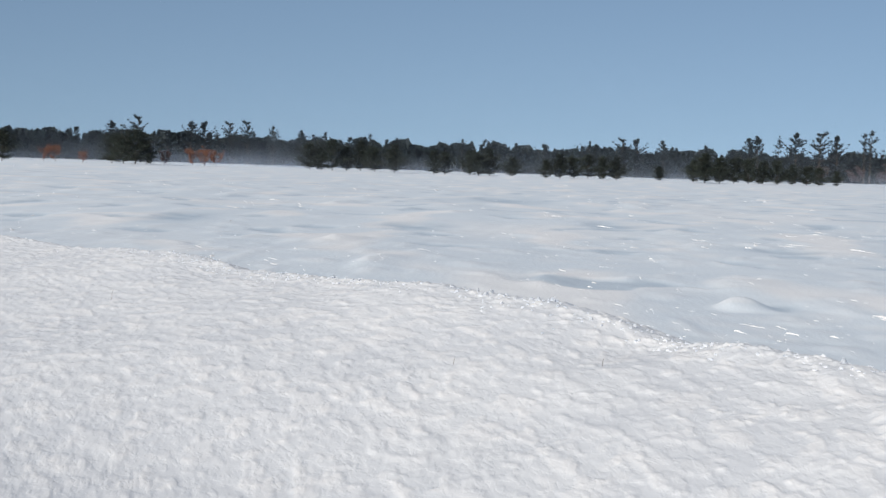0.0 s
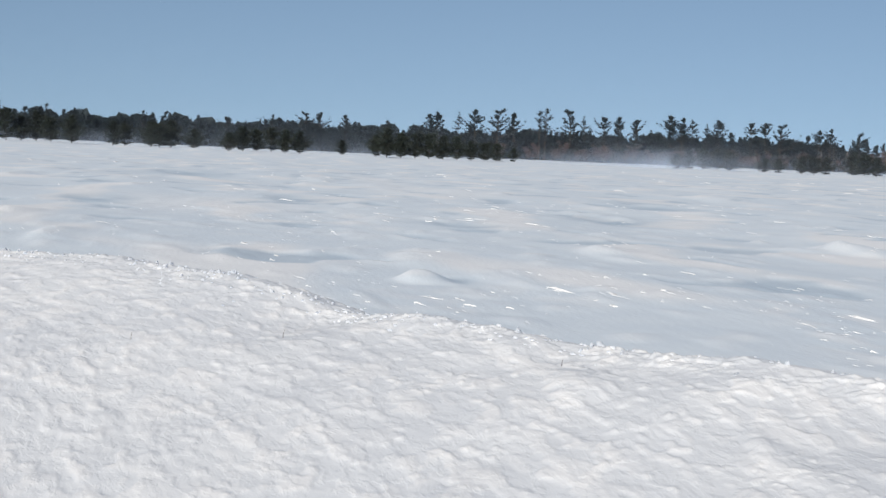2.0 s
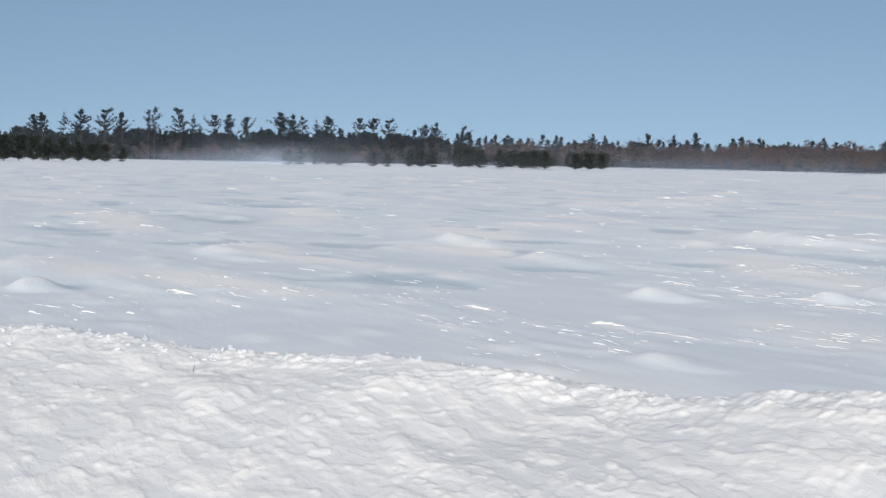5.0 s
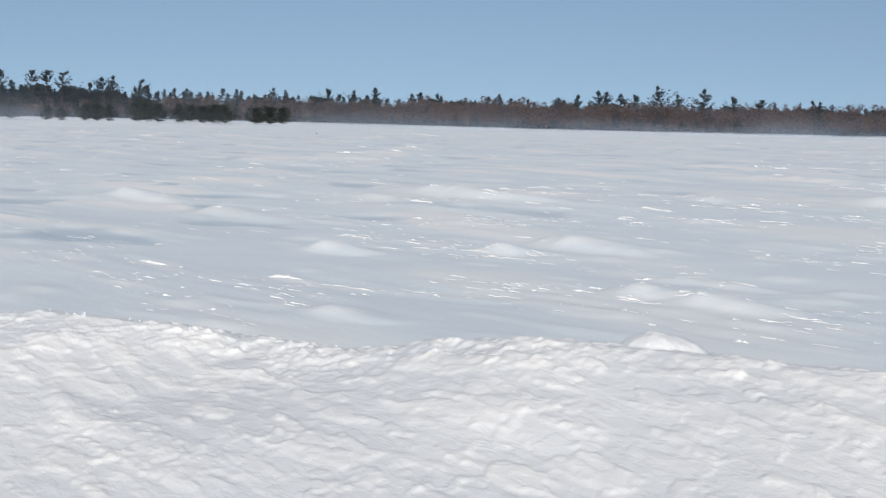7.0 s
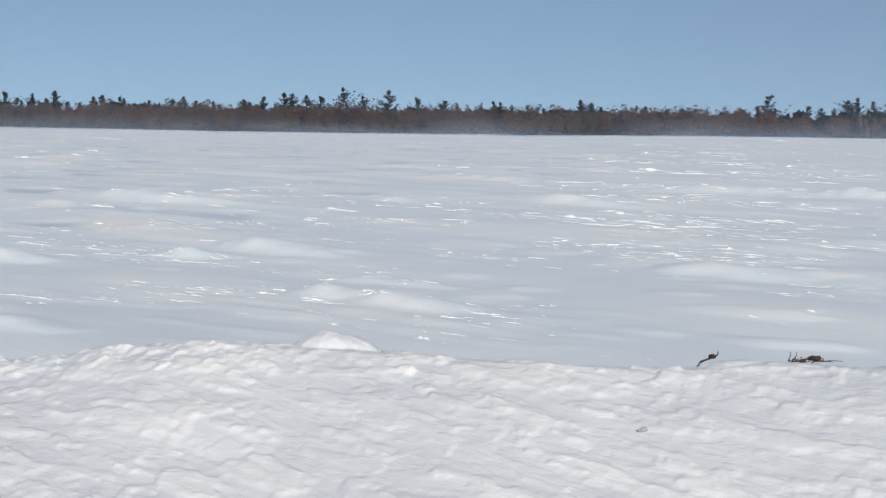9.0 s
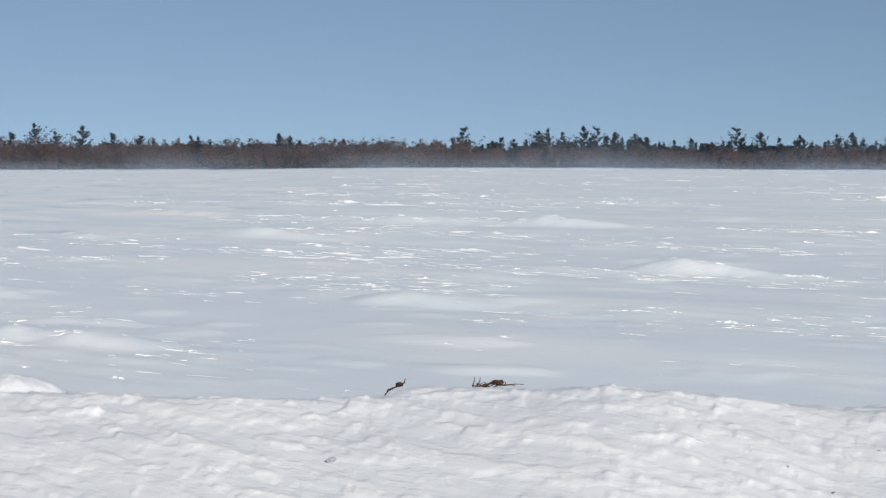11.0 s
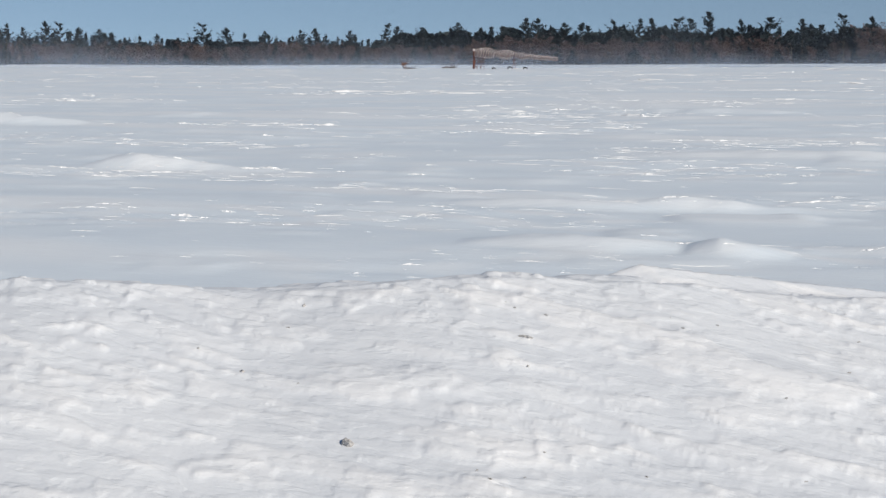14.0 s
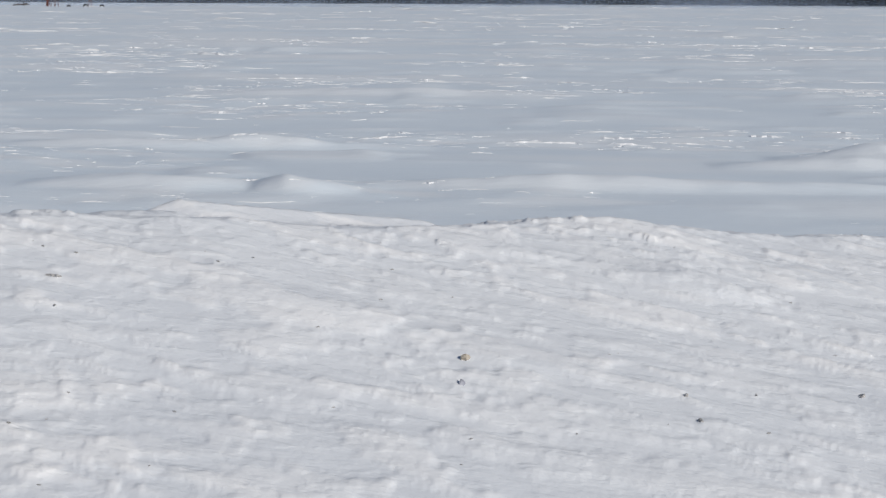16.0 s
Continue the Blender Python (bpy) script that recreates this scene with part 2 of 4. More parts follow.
# dunes of drifted snow: length down the wind, width, height, least and full and last and end distance, seed
DUNES = [(1.6, 0.5, 0.038, 11, 15, 45, 70, 101), (3.8, 1.15, 0.062, 16, 26, 90, 130, 102), (8.0, 2.4, 0.12, 45, 75, 200, 280, 103), (18.0, 5.5, 0.25, 120, 190, 330, 420, 104)]


def dunes(x, y):
    """Low drifts with a steeper side to the south, in four sizes: their height, and how full each place is of them."""
    u, v = along(x, y)
    r = np.hypot(x, y)
    z, full = 0.0, 0.0
    for ln, wd, hi, r0, r1, r2, r3, seed in DUNES:
        bend = 0.35 * gnoise(u / (1.3 * ln), v / (2.5 * wd), seed + 20)
        body = 0.0
        for k in range(3):
            body = body + step(0.24, 0.44, gnoise(u / ln, v / wd + bend - 0.22 * k, seed)) * (0.5, 0.3, 0.2)[k]
        reach = step(r0, r1, r) * (1 - step(r2, r3, r))
        z = z + hi * body * reach * (0.75 + 0.5 * gnoise(u / (0.35 * ln), v / (0.5 * wd), seed + 30))
        full = np.maximum(full, body * reach)
    return z, full


def field_height(x, y, want_fresh=False):
    r = np.hypot(x, y)
    az = np.degrees(np.arctan2(-x, y))
    u, v = along(x, y)
    z = 0.16 * gnoise(u / 17, v / 8, 3) * step(8, 15, r)
    z = z + 0.065 * gnoise(u / 7.0, v / 2.4, 5) * step(8, 13, r)
    z = z + 0.5 * gnoise(x / 90, y / 90, 8) * step(60, 200, r) * (1 - step(260, 330, r))
    warp = 0.35 * gnoise(u / 1.7, v / 0.8, 17)
    patch = rough_patch(x, y) * step(10.5, 14, r)
    # long carved edges
    e3 = step(0.40, 0.52, gnoise(u / 3.2 + warp, v / 1.2, 41)) * step(10.5, 14, r)
    e4 = step(0.40, 0.52, gnoise(u / 11 + warp, v / 3.4, 43)) * step(22, 50, r)
    z = z + 0.035 * e3 + 0.09 * e4 + 0.03 * patch * gnoise(u / 1.0 + warp, v / 0.45, 31) * (1 - step(40, 70, r))
    drift, full = dunes(x, y)
    if want_fresh:
        caught = np.maximum.reduce([patch * 0.45 * step(-0.1, 0.3, gnoise(u / 1.1, v / 0.6, 33)), 0.4 * e3, 0.3 * e4, 0.3 * full])
        caught = caught * (0.85 + 0.5 * gnoise(u / 0.8, v / 0.3, 47))
        # broad soft drifts of new snow between the glazed lanes, painted onto the swells' sunlit near faces
        soft = 0.4 * step(0.02, 0.42, gnoise(u / 7.0, (v + 0.6) / 2.4, 5) + 0.25 * gnoise(u / 2.6, v / 1.0, 49))
        soft = soft * (1 + 0.8 * step(-5, -14, x))
        soft = np.maximum(soft, 0.4 * step(0.1, 0.5, gnoise(u / 19, v / 6.0, 51)) * step(20, 40, r))
        edge = 0.08 * gnoise(x * 3, y * 3, 52)
        # each drift is whitened in place of its bright lit face
        for mx, my, ml, mw, _ in FIELD_DRIFTS:
            a, b = along(x - mx, y - my)
            soft = np.maximum(soft, 0.35 * step(0.18, 0.6, np.exp(-1.4 * ((a / ml) ** 2 + (b / mw) ** 2)) + edge))
        return np.clip(np.maximum(caught, soft), 0, 1)
    z = z + drift + wedges(x, y, FIELD_DRIFTS) + 0.4 * mounds(x, y, FIELD_HOLLOWS) - 0.045 * scoured(x, y)
    # the far left of the plain rises a little, the rest falls towards the woods
    z = z + 1.2 * step(52, 78, az) * np.minimum(r, 700) / 500 * (az < 110)
    z = z - sink(az) * step(170, 500, r)
    z = z - 0.25 * (1 - step(7.0, 9.5, r))
    return z


def field_mesh():
    radii = np.concatenate([
        np.array([0.4, 1.5, 3.0, 4.5, 6.0, 7.0]), 8.0 * np.exp(np.arange(0, math.log(70 / 8.0), 0.0062)),
        70 * np.exp(np.arange(0, math.log(700 / 70), 0.013)), np.geomspace(720, 4500, 14)])
    fine = np.arange(-47, 82, 0.19)
    turns = np.radians(np.concatenate([fine, np.arange(88, 309, 4.0)]))
    rr, tt = np.meshgrid(radii, turns, indexing="ij")
    x, y = -rr * np.sin(tt), rr * np.cos(tt)
    z = field_height(x, y)
    verts = np.stack([x, y, z], -1).reshape(-1, 3)
    n, m = rr.shape
    i, j = np.meshgrid(np.arange(n - 1), np.arange(m), indexing="ij")
    k = (j + 1) % m
    faces = np.stack([i * m + j, (i + 1) * m + j, (i + 1) * m + k, i * m + k], -1).reshape(-1, 4)
    verts = np.concatenate([verts, [[0, 0, -0.25]]])
    c = len(verts) - 1
    j = np.arange(0, m, 2)
    cap = np.stack([np.full_like(j, c), j, (j + 1) % m, (j + 2) % m], -1)
    me = mesh_of("ground", verts, np.concatenate([faces, cap])[:, ::-1], SNOW_FIELD, True)
    at = me.attributes.new("fresh", "FLOAT", "POINT")
    at.data.foreach_set("value", np.append(field_height(x, y, True).ravel(), 0).astype(np.float32))
    # how much painted shade each hollow carries in its colour
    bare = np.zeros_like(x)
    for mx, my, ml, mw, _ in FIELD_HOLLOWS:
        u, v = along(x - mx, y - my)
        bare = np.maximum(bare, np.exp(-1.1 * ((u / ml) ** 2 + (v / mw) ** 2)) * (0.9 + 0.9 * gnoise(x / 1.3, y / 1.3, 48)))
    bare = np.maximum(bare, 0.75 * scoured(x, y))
    at = me.attributes.new("hollow_shade", "FLOAT", "POINT")
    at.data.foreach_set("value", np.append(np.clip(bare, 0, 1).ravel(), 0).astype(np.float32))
    return me


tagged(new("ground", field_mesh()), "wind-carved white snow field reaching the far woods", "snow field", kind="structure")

# ---- the ploughed bank along the road ----
CREST = [(-60, 0.05), (-41.3, 0.12), (-32.1, 0.27), (-27.6, 0.37), (-24.1, 0.41), (-21.6, 0.55), (-18.5, 0.66), (-16.7, 0.60), (-14.25, 0.68), (-11.8, 0.81), (-9.7, 0.81),
         (-9.2, 0.77), (-8.4, 0.69), (-7.9, 0.75), (-7.3, 0.76), (-6.4, 0.75), (-5.8, 0.765), (-5.1, 0.83), (-4.4, 0.82), (-4.0, 0.79), (-3.5, 0.80), (-3.05, 0.87), (-2.63, 0.93), (-1.7, 0.94),
         (-1.1, 0.95), (-0.76, 0.956), (-0.66, 0.972), (-0.5, 0.980), (-0.26, 1.0), (0.04, 1.028), (0.5, 0.995), (0.78, 0.97), (1.0, 0.99), (1.42, 1.01), (1.8, 0.982), (2.1, 0.965), (2.4, 0.925), (2.8, 0.885),
         (3.1, 0.87), (3.75, 0.86), (4.1, 0.80), (4.4, 0.755), (5.2, 0.69), (8.9, 0.62)]
BANK_LUMPS = [
    (2.0, 5.5, 0.2, 0.12, 0.035),
    (2.0, 5.15, 0.30, 0.14, 0.015), (1.6, 5.25, 0.18, 0.10, 0.02), (2.9, 4.95, 0.3, 0.12, 0.02),
    (-3.06, 5.75, 0.10, 0.08, 0.03), (-4.30, 5.02, 0.08, 0.05, 0.025), (-4.1, 4.9, 0.40, 0.08, 0.03),
    (-3.83, 5.55, 0.13, 0.09, 0.04), (-5.75, 5.3, 0.30, 0.14, 0.07), (-6.6, 5.65, 0.28, 0.12, 0.06), (-2.3, 5.0, 0.25, 0.14, 0.05),
    (-7.6, 5.75, 0.22, 0.15, 0.06), (-10.2, 6.05, 0.3, 0.2, 0.06), (2.72, 4.05, 0.20, 0.09, 0.035), (2.60, 4.20, 0.16, 0.06, 0.01),
    (3.7, 4.55, 0.22, 0.09, 0.05), (2.3, 4.4, 0.35, 0.10, 0.03), (4.3, 4.6, 0.25, 0.12, 0.04),
    (-0.52, 5.78, 0.22, 0.10, 0.03), (0.99, 5.3, 0.12, 0.08, 0.025), (-7.6, 3.7, 0.15, 0.08, 0.04), (-5.2, 5.95, 0.12, 0.1, 0.05),
]


CAPS = [(-2.13, 5.92, 0.18, 0.20, 0.074), (-0.46, 5.60, 0.27, 0.17, 0.012), (-0.62, 5.60, 0.11, 0.12, 0.012), (1.96, 5.46, 0.26, 0.30, 0.034)]


def crest_line(x):
    return np.interp(x, [-4, 2], [5.9, 5.1])


# the wind bends as it climbs over the bank: how steeply its lines run towards the road, at each x
BEND = np.linspace(-90, 12, 1021)
DRIFT = np.cumsum(np.interp(BEND, [-12, -6, -2, 2.5], [-0.07, -0.28, -0.56, -0.52])) * (BEND[1] - BEND[0])


def over_bank(x, y):
    """Down and across the wind's lines on the bank."""
    return 1.15 * x, 0.85 * (y - np.interp(x, BEND, DRIFT))


def bank_height(x, y, want_fresh=False, plain=False):
    u, v = over_bank(x, y)
    r = np.hypot(x, y)
    xs, zs = np.array(CREST).T
    top = (np.interp(x - 0.12, xs, zs) + 2 * np.interp(x, xs, zs) + np.interp(x + 0.12, xs, zs)) / 4
    wide = sum(np.interp(x + k, xs, zs) for k in (-1.8, -1.2, -0.6, 0, 0.6, 1.2, 1.8)) / 7
    top = top + (wide - top) * step(0.15, 1.2, crest_line(x) - y)
    back = y - crest_line(x) - 0.10 * gnoise(x / 0.8, y * 0 + 2.0, 63)
    fall = np.interp(x, [-9, -4, 1], [0.19, 0.24, 0.27])
    slope = np.where(back < 0, top + fall * back, top - 0.42 * back**2 / (0.35 + np.abs(back)))
    toe = 0.06
    slope = np.where(back < 0, toe + 0.5 * (slope - toe + np.sqrt((slope - toe) ** 2 + 0.015)), slope)
    edge = np.exp(-(back / 0.45) ** 2)
    west = 1 - step(-9.0, -4.5, x)
    z = slope - 0.012
    fade = 1 - 0.6 * edge
    near = 1 - step(7, 14, r)
    # broad swells, and soft furrows drawn out down the wind
    z = z + 0.018 * fade * gnoise(u / 1.9, v / 0.75, 71) + 0.004 * fade * gnoise(u / 0.85, v / 0.30, 72)
    if plain:
        return z - 0.35 * step(1.6, 2.2, back) - 0.6 * step(8.0, 9.0, x)
    warp = 0.6 * gnoise(u / 0.8, v / 0.5, 73) + 0.25 * gnoise(u / 0.22, v / 0.16, 88)
    n1 = gnoise(u / 0.52 + warp, v / 0.15 + 0.5 * warp, 74)
    n2 = gnoise(u / 0.26 + warp, v / 0.085 + 0.5 * warp, 75)
    n3 = gnoise(x / 0.11 + warp, y / 0.10, 77)
    n5 = gnoise(u / 0.11 + 1.5 * warp, v / 0.055 + warp, 81)
    worn = step(-0.15, 0.3, gnoise(u / 1.1, v / 0.7, 76))
    worn2 = step(0.0, 0.3, gnoise(u / 0.6, v / 0.4, 82))
    n6 = gnoise(u / 0.12 + warp, v / 0.05, 85)
    n7 = gnoise(x / 0.05, y / 0.045, 86) * near
    # ragged plates of newer snow left standing on the glazed crust, and broken chips
    plates = step(-0.01, 0.15, n1 + 0.40 * n2 + 0.30 * n6 + 0.14 * n7 + 0.15 * (worn - 0.5))
    shelves = step(0.10, 0.24, n2 + 0.45 * n6 + 0.22 * n7)
    flakes = step(0.15, 0.27, n5 + 0.30 * n7) * (0.25 + 0.75 * worn2)
    chips = step(0.20, 0.30, n3 + 0.35 * n7) * np.maximum(worn * worn2, edge * (0.4 + 0.6 * west))
    if want_fresh:
        # less white in broad patches and round one low spot near the road
        white_share = (0.30 + 0.70 * step(-0.35, 0.15, gnoise(u / 1.3, v / 0.36, 87) + 0.3 * gnoise(u / 0.4, v / 0.12, 89))) * (1 - 0.7 * np.exp(-((x - 2.9) / 0.9) ** 2 - ((y - 3.55) / 0.28) ** 2))
        return np.clip((0.45 * plates + 0.28 * shelves + 0.25 * flakes + 0.25 * chips) * white_share, 0, 1)
    z = z + 0.0020 * n1 + 0.0012 * n2 + 0.0015 * gnoise(x / 0.30, y / 0.24, 83)
    z = z + 0.0042 * plates + 0.0028 * shelves + 0.0036 * flakes * (0.3 + 0.7 * near) + (0.0018 + 0.0055 * edge) * chips
    z = z + 0.0015 * near * gnoise(u / 0.07, v / 0.04, 78)
    # the crest is broken into clumps, most of all towards the west
    crust = 0.7 * np.exp(-(back / 0.22) ** 2) * (0.15 + 0.85 * (1 - step(-3.5, -1.5, x))) * step(-0.25, 0.2, gnoise(x / 0.9, y / 0.6, 66))
    z = z + crust * (0.024 * np.abs(gnoise(x / 0.075, y / 0.075, 79)) + 0.018 * step(0.14, 0.24, gnoise(x / 0.11, y / 0.10, 80)) + 0.012 * gnoise(x / 0.04, y / 0.04, 67))
    z = z + 0.4 * mounds(x, y, BANK_LUMPS)
    # smooth caps of drifted snow that stand on the crest: x, y, half length, half width, height
    for mx, my, ml, mw, mh in CAPS:
        q = ((x - mx) / ml) ** 2 + ((y - my) / mw) ** 2 + 0.10 * gnoise(x / 0.12, y / 0.12, 68)
        z = z + mh * np.clip(1.15 * (1 - q), 0, 1) ** 0.75
    # a smooth fin of drifted snow lies along the crest
    a, b = (x - 2.14) * 0.985 - (y - 5.45) * 0.17, (x - 2.14) * 0.17 + (y - 5.45) * 0.985
    b = b + 0.02 * np.sin(np.clip(a, 0, 1.0) * 5.0)
    fin = 0.98 - 0.125 * a + np.where(b < 0, 0.40 * b, -0.9 * b) - 0.5 * np.maximum(0, -(a + 0.9 * b)) - 0.25 * np.maximum(0, a - 0.9) + 0.004 * gnoise(x / 0.4, y / 0.4, 84)
    z = 0.5 * (z + fin + np.sqrt((z - fin) ** 2 + 0.0003))
    ends = step(-62, -46, x) * (1 - step(8.0, 9.0, x))
    return z * ends - 0.3 * (1 - ends) - 0.35 * step(1.6, 2.2, back)


def bank_mesh():
    deg = np.concatenate([np.arange(-82, -64, 1.0), np.arange(-64, -46, 0.5), np.arange(-46, 80, 0.068), np.arange(80, 85, 0.25)])[::-1]
    first = np.interp(deg, [-46, 0, 40, 55, 65, 78, 84], [2.9, 3.3, 3.7, 2.9, 2.1, 1.15, 0.9])
    share = np.linspace(0, 1, 255)
    yy = np.concatenate([0.6 + (first - 0.6)[:, None] * np.linspace(0, 1, 14)[None, :-1], first[:, None] + (6.3 - first)[:, None] * share[None],
                         np.repeat(np.arange(6.38, 8.3, 0.08)[None], len(deg), 0)], 1)
    tt = np.repeat(np.radians(deg)[:, None], yy.shape[1], 1)
    xx = -yy * np.tan(tt)
    z = bank_height(xx, yy)
    fresh = bank_height(xx, yy, True)
    # the foot by the road is smooth
    z[:, :13] = bank_height(xx[:, :13], yy[:, :13], plain=True)
    fresh[:, :13] = 0.4
    verts = np.stack([xx, yy, z], -1).reshape(-1, 3)
    n, m = xx.shape
    i, j = np.meshgrid(np.arange(n - 1), np.arange(m - 1), indexing="ij")
    faces = np.stack([i * m + j, (i + 1) * m + j, (i + 1) * m + j + 1, i * m + j + 1], -1).reshape(-1, 4)
    me = mesh_of("snow_bank", verts, faces, SNOW_BANK, True)
    at = me.attributes.new("fresh", "FLOAT", "POINT")
    at.data.foreach_set("value", fresh.ravel().astype(np.float32))
    at = me.attributes.new("flow", "FLOAT_VECTOR", "POINT")
    at.data.foreach_set("vector", np.stack([*over_bank(xx, yy), z], -1).ravel().astype(np.float32))
    return me


tagged(new("snow_bank", bank_mesh()), "ploughed bank of crusted, wind-scoured white snow", "snow bank", kind="structure")


def bank_at(x, y):
    return float(bank_height(np.array([x]), np.array([y]))[0])


def field_at(x, y):
    return float(field_height(np.array([float(x)]), np.array([float(y)]))[0])


# ---- wind-carved lips of snow ----
def lips(spots, seed):
    """Low ragged ledges with a steep near face and a gentle back: x, y, length, width, height."""
    r = np.random.default_rng(seed)
    n = len(spots)
    t = np.linspace(0, 1, 8)
    x, y, ln, wd, hi = (c[:, None] for c in np.asarray(spots, float).T)
    # the lips lie across the view's lines a little differently from east to west
    turn = np.radians(np.interp(np.degrees(np.arctan2(-x, y)), [-30, 0, 27, 60], [-33, -31, -25, -14])) + r.normal(0, 0.12, (n, 1))
    bow = r.normal(0.0, 0.25, (n, 1)) * wd * np.sin(np.pi * t)[None] + 0.12 * wd * r.normal(0, 1, (n, 8))
    lean = r.uniform(0.42, 0.85, (n, 1))
    swell = np.sin(np.pi * np.clip(t[None] ** lean, 0, 1)) ** 0.7
    jag = np.clip(1 + 0.35 * r.normal(0, 1, (n, 8)), 0.2, 1.8)
    along_ = (t[None] - 0.5) * ln
    rows = []
    for off, up in ((-0.42, -0.5), (-0.05, 1.0), (1.1, -0.5)):
        across = off * wd * (0.3 + 0.7 * swell) + bow
        px, py = x + along_ * np.cos(turn) - across * np.sin(turn), y + along_ * np.sin(turn) + across * np.cos(turn)
        high = hi * (swell * jag - 0.12) if up > 0 else -0.5 * hi - 0.015 + 0 * jag
        rows.append(np.stack([px, py, field_height(px, py) + high], -1))
    verts = np.stack(rows, 2).reshape(-1, 3)
    base = (np.arange(n) * 24)[:, None, None]
    i, j = np.meshgrid(np.arange(7), np.arange(2), indexing="ij")
    f = np.stack([i * 3 + j, (i + 1) * 3 + j, (i + 1) * 3 + j + 1, i * 3 + j + 1], -1).reshape(1, 14, 4)
    return verts, (f + base).reshape(-1, 4)


r4 = np.random.default_rng(14)
n = 90000
d = 12.0 * np.exp(r4.random(n) * math.log(300 / 12.0))
t = np.radians(r4.uniform(-47, 82, n))
lx, ly = -d * np.sin(t), d * np.cos(t)
keep = (r4.random(n) < 0.02 + 0.75 * rough_patch(lx, ly) ** 2) & (r4.random(n) < np.interp(d, [12, 16, 24, 40, 100, 300], [0.12, 0.3, 0.8, 0.8, 0.5, 0.25]))
lx, ly, d = lx[keep], ly[keep], d[keep]
n = len(lx)
size = np.clip(np.exp(r4.normal(-0.12, 0.65, n)), 0.22, 3.2) * np.interp(d, [12, 22, 40, 120, 300], [0.18, 0.34, 0.6, 1.5, 3.0])
spots = np.stack([lx, ly, 0.75 * size * r4.uniform(0.3, 1.15, n), 0.14 * size, 0.0095 * size ** 0.85 * np.exp(r4.normal(0, 0.4, n))], -1)
tagged(new("carved_snow_lips", mesh_of("carved_snow_lips", *lips(spots, 15), SNOW_LIP)), "bright wind-carved lips of fresh snow on the field", "snow lips", kind="stuff")

# ---- trees ----
def tufts(rng, centres, size, count, flat=0.5, ways=None, fat=1.0):
    """Small leaf-like diamonds round centres."""
    c = np.repeat(np.asarray(centres), count, 0)
    n = len(c)
    spread = 0.9 * size if size < 0.3 else 0.10 + 0.3 * size
    c = c + np.clip(rng.normal(0, 1, (n, 3)), -1.8, 1.8) * np.array([spread, spread, spread * flat])
    a = rng.normal(0, 1, (n, 3)) * np.array([1, 1, 0.6])
    if ways is not None:
        a = a * 0.6 + np.repeat(np.asarray(ways), count, 0)
    a /= np.linalg.norm(a, axis=1, keepdims=True)
    b = np.cross(a, rng.normal(0, 1, (n, 3)))
    b /= np.linalg.norm(b, axis=1, keepdims=True) + 1e-9
    ln = size * rng.uniform(0.5, 1.0, (n, 1))
    wd = ln * rng.uniform(0.25, 0.5, (n, 1)) * fat
    verts = np.stack([c - a * ln, c + b * wd, c + a * ln, c - b * wd], 1).reshape(-1, 3)
    return verts, np.arange(4 * n).reshape(-1, 4)


def pine_shape(seed, height, spread, bare, whorl, per, size, count, top_lift=0.35, taper=1.0, fat=1.0, ragged=0.35):
    """Trunk with whorls of limbs that sweep up at the tips, and a crown of needle tufts along the limbs."""
    rng = np.random.default_rng(seed)
    lean = rng.normal(0, 0.012, 2) * height
    pts = [(lean[0] * t * t, lean[1] * t * t, height * t) for t in (0, 0.3, 0.6, 0.85, 1.0)]
    r0 = height * 0.014
    wood = [tube(pts, [r0, r0 * 0.8, r0 * 0.5, r0 * 0.25, r0 * 0.08], 6)]
    centres, ways = [], []
    h = bare * height
    heavy = rng.uniform(0, 2 * math.pi)
    while h < height * 0.97:
        t = (h / height - bare) / (1 - bare)
        reach = spread * (0.05 + 0.95 * (1 - t) ** taper) * (0.55 + 0.45 * min(1, t / 0.12))
        tier = rng.uniform(1 - 1.2 * ragged, 1 + ragged)
        for _ in range(per):
            if rng.random() < 0.14:
                continue
            turn = rng.uniform(0, 2 * math.pi)
            ln = reach * tier * rng.uniform(0.55, 1.02) * (1 + 0.3 * ragged * math.cos(turn - heavy))
            lift = rng.uniform(-0.05, top_lift) * ln + 0.40 * t * ln
            o = np.array([lean[0] * (h / height) ** 2, lean[1] * (h / height) ** 2, min(h + rng.normal(0, 0.18) * whorl, height * 0.97)])
            d = np.array([math.cos(turn) * ln, math.sin(turn) * ln, lift])
            mid = o + d * 0.55 + [0, 0, -0.10 * ln]
            wood.append(tube([o, mid, o + d], [r0 * 0.28, r0 * 0.18, r0 * 0.06], 3, False))
            for s in np.arange(0.25, 1.05, 0.19 if ln > 1.2 else 0.3):
                sag = -0.10 * ln * (1 - abs(2 * s - 1.1))
                centres.append(o + d * s + [0, 0, sag] + rng.normal(0, 0.035 * ln, 3))
                ways.append(d / ln + [0, 0, 0.6])
        h += whorl * (1.15 - 0.55 * t) * rng.uniform(0.65, 1.35)
    for s in (0.93, 0.96, 0.985, 1.0):
        centres.append(np.array([lean[0], lean[1], height * s]))
        ways.append(np.array([0, 0, 2.5]))
    return joined(wood), tufts(rng, centres, size, count, 0.42, ways, fat)


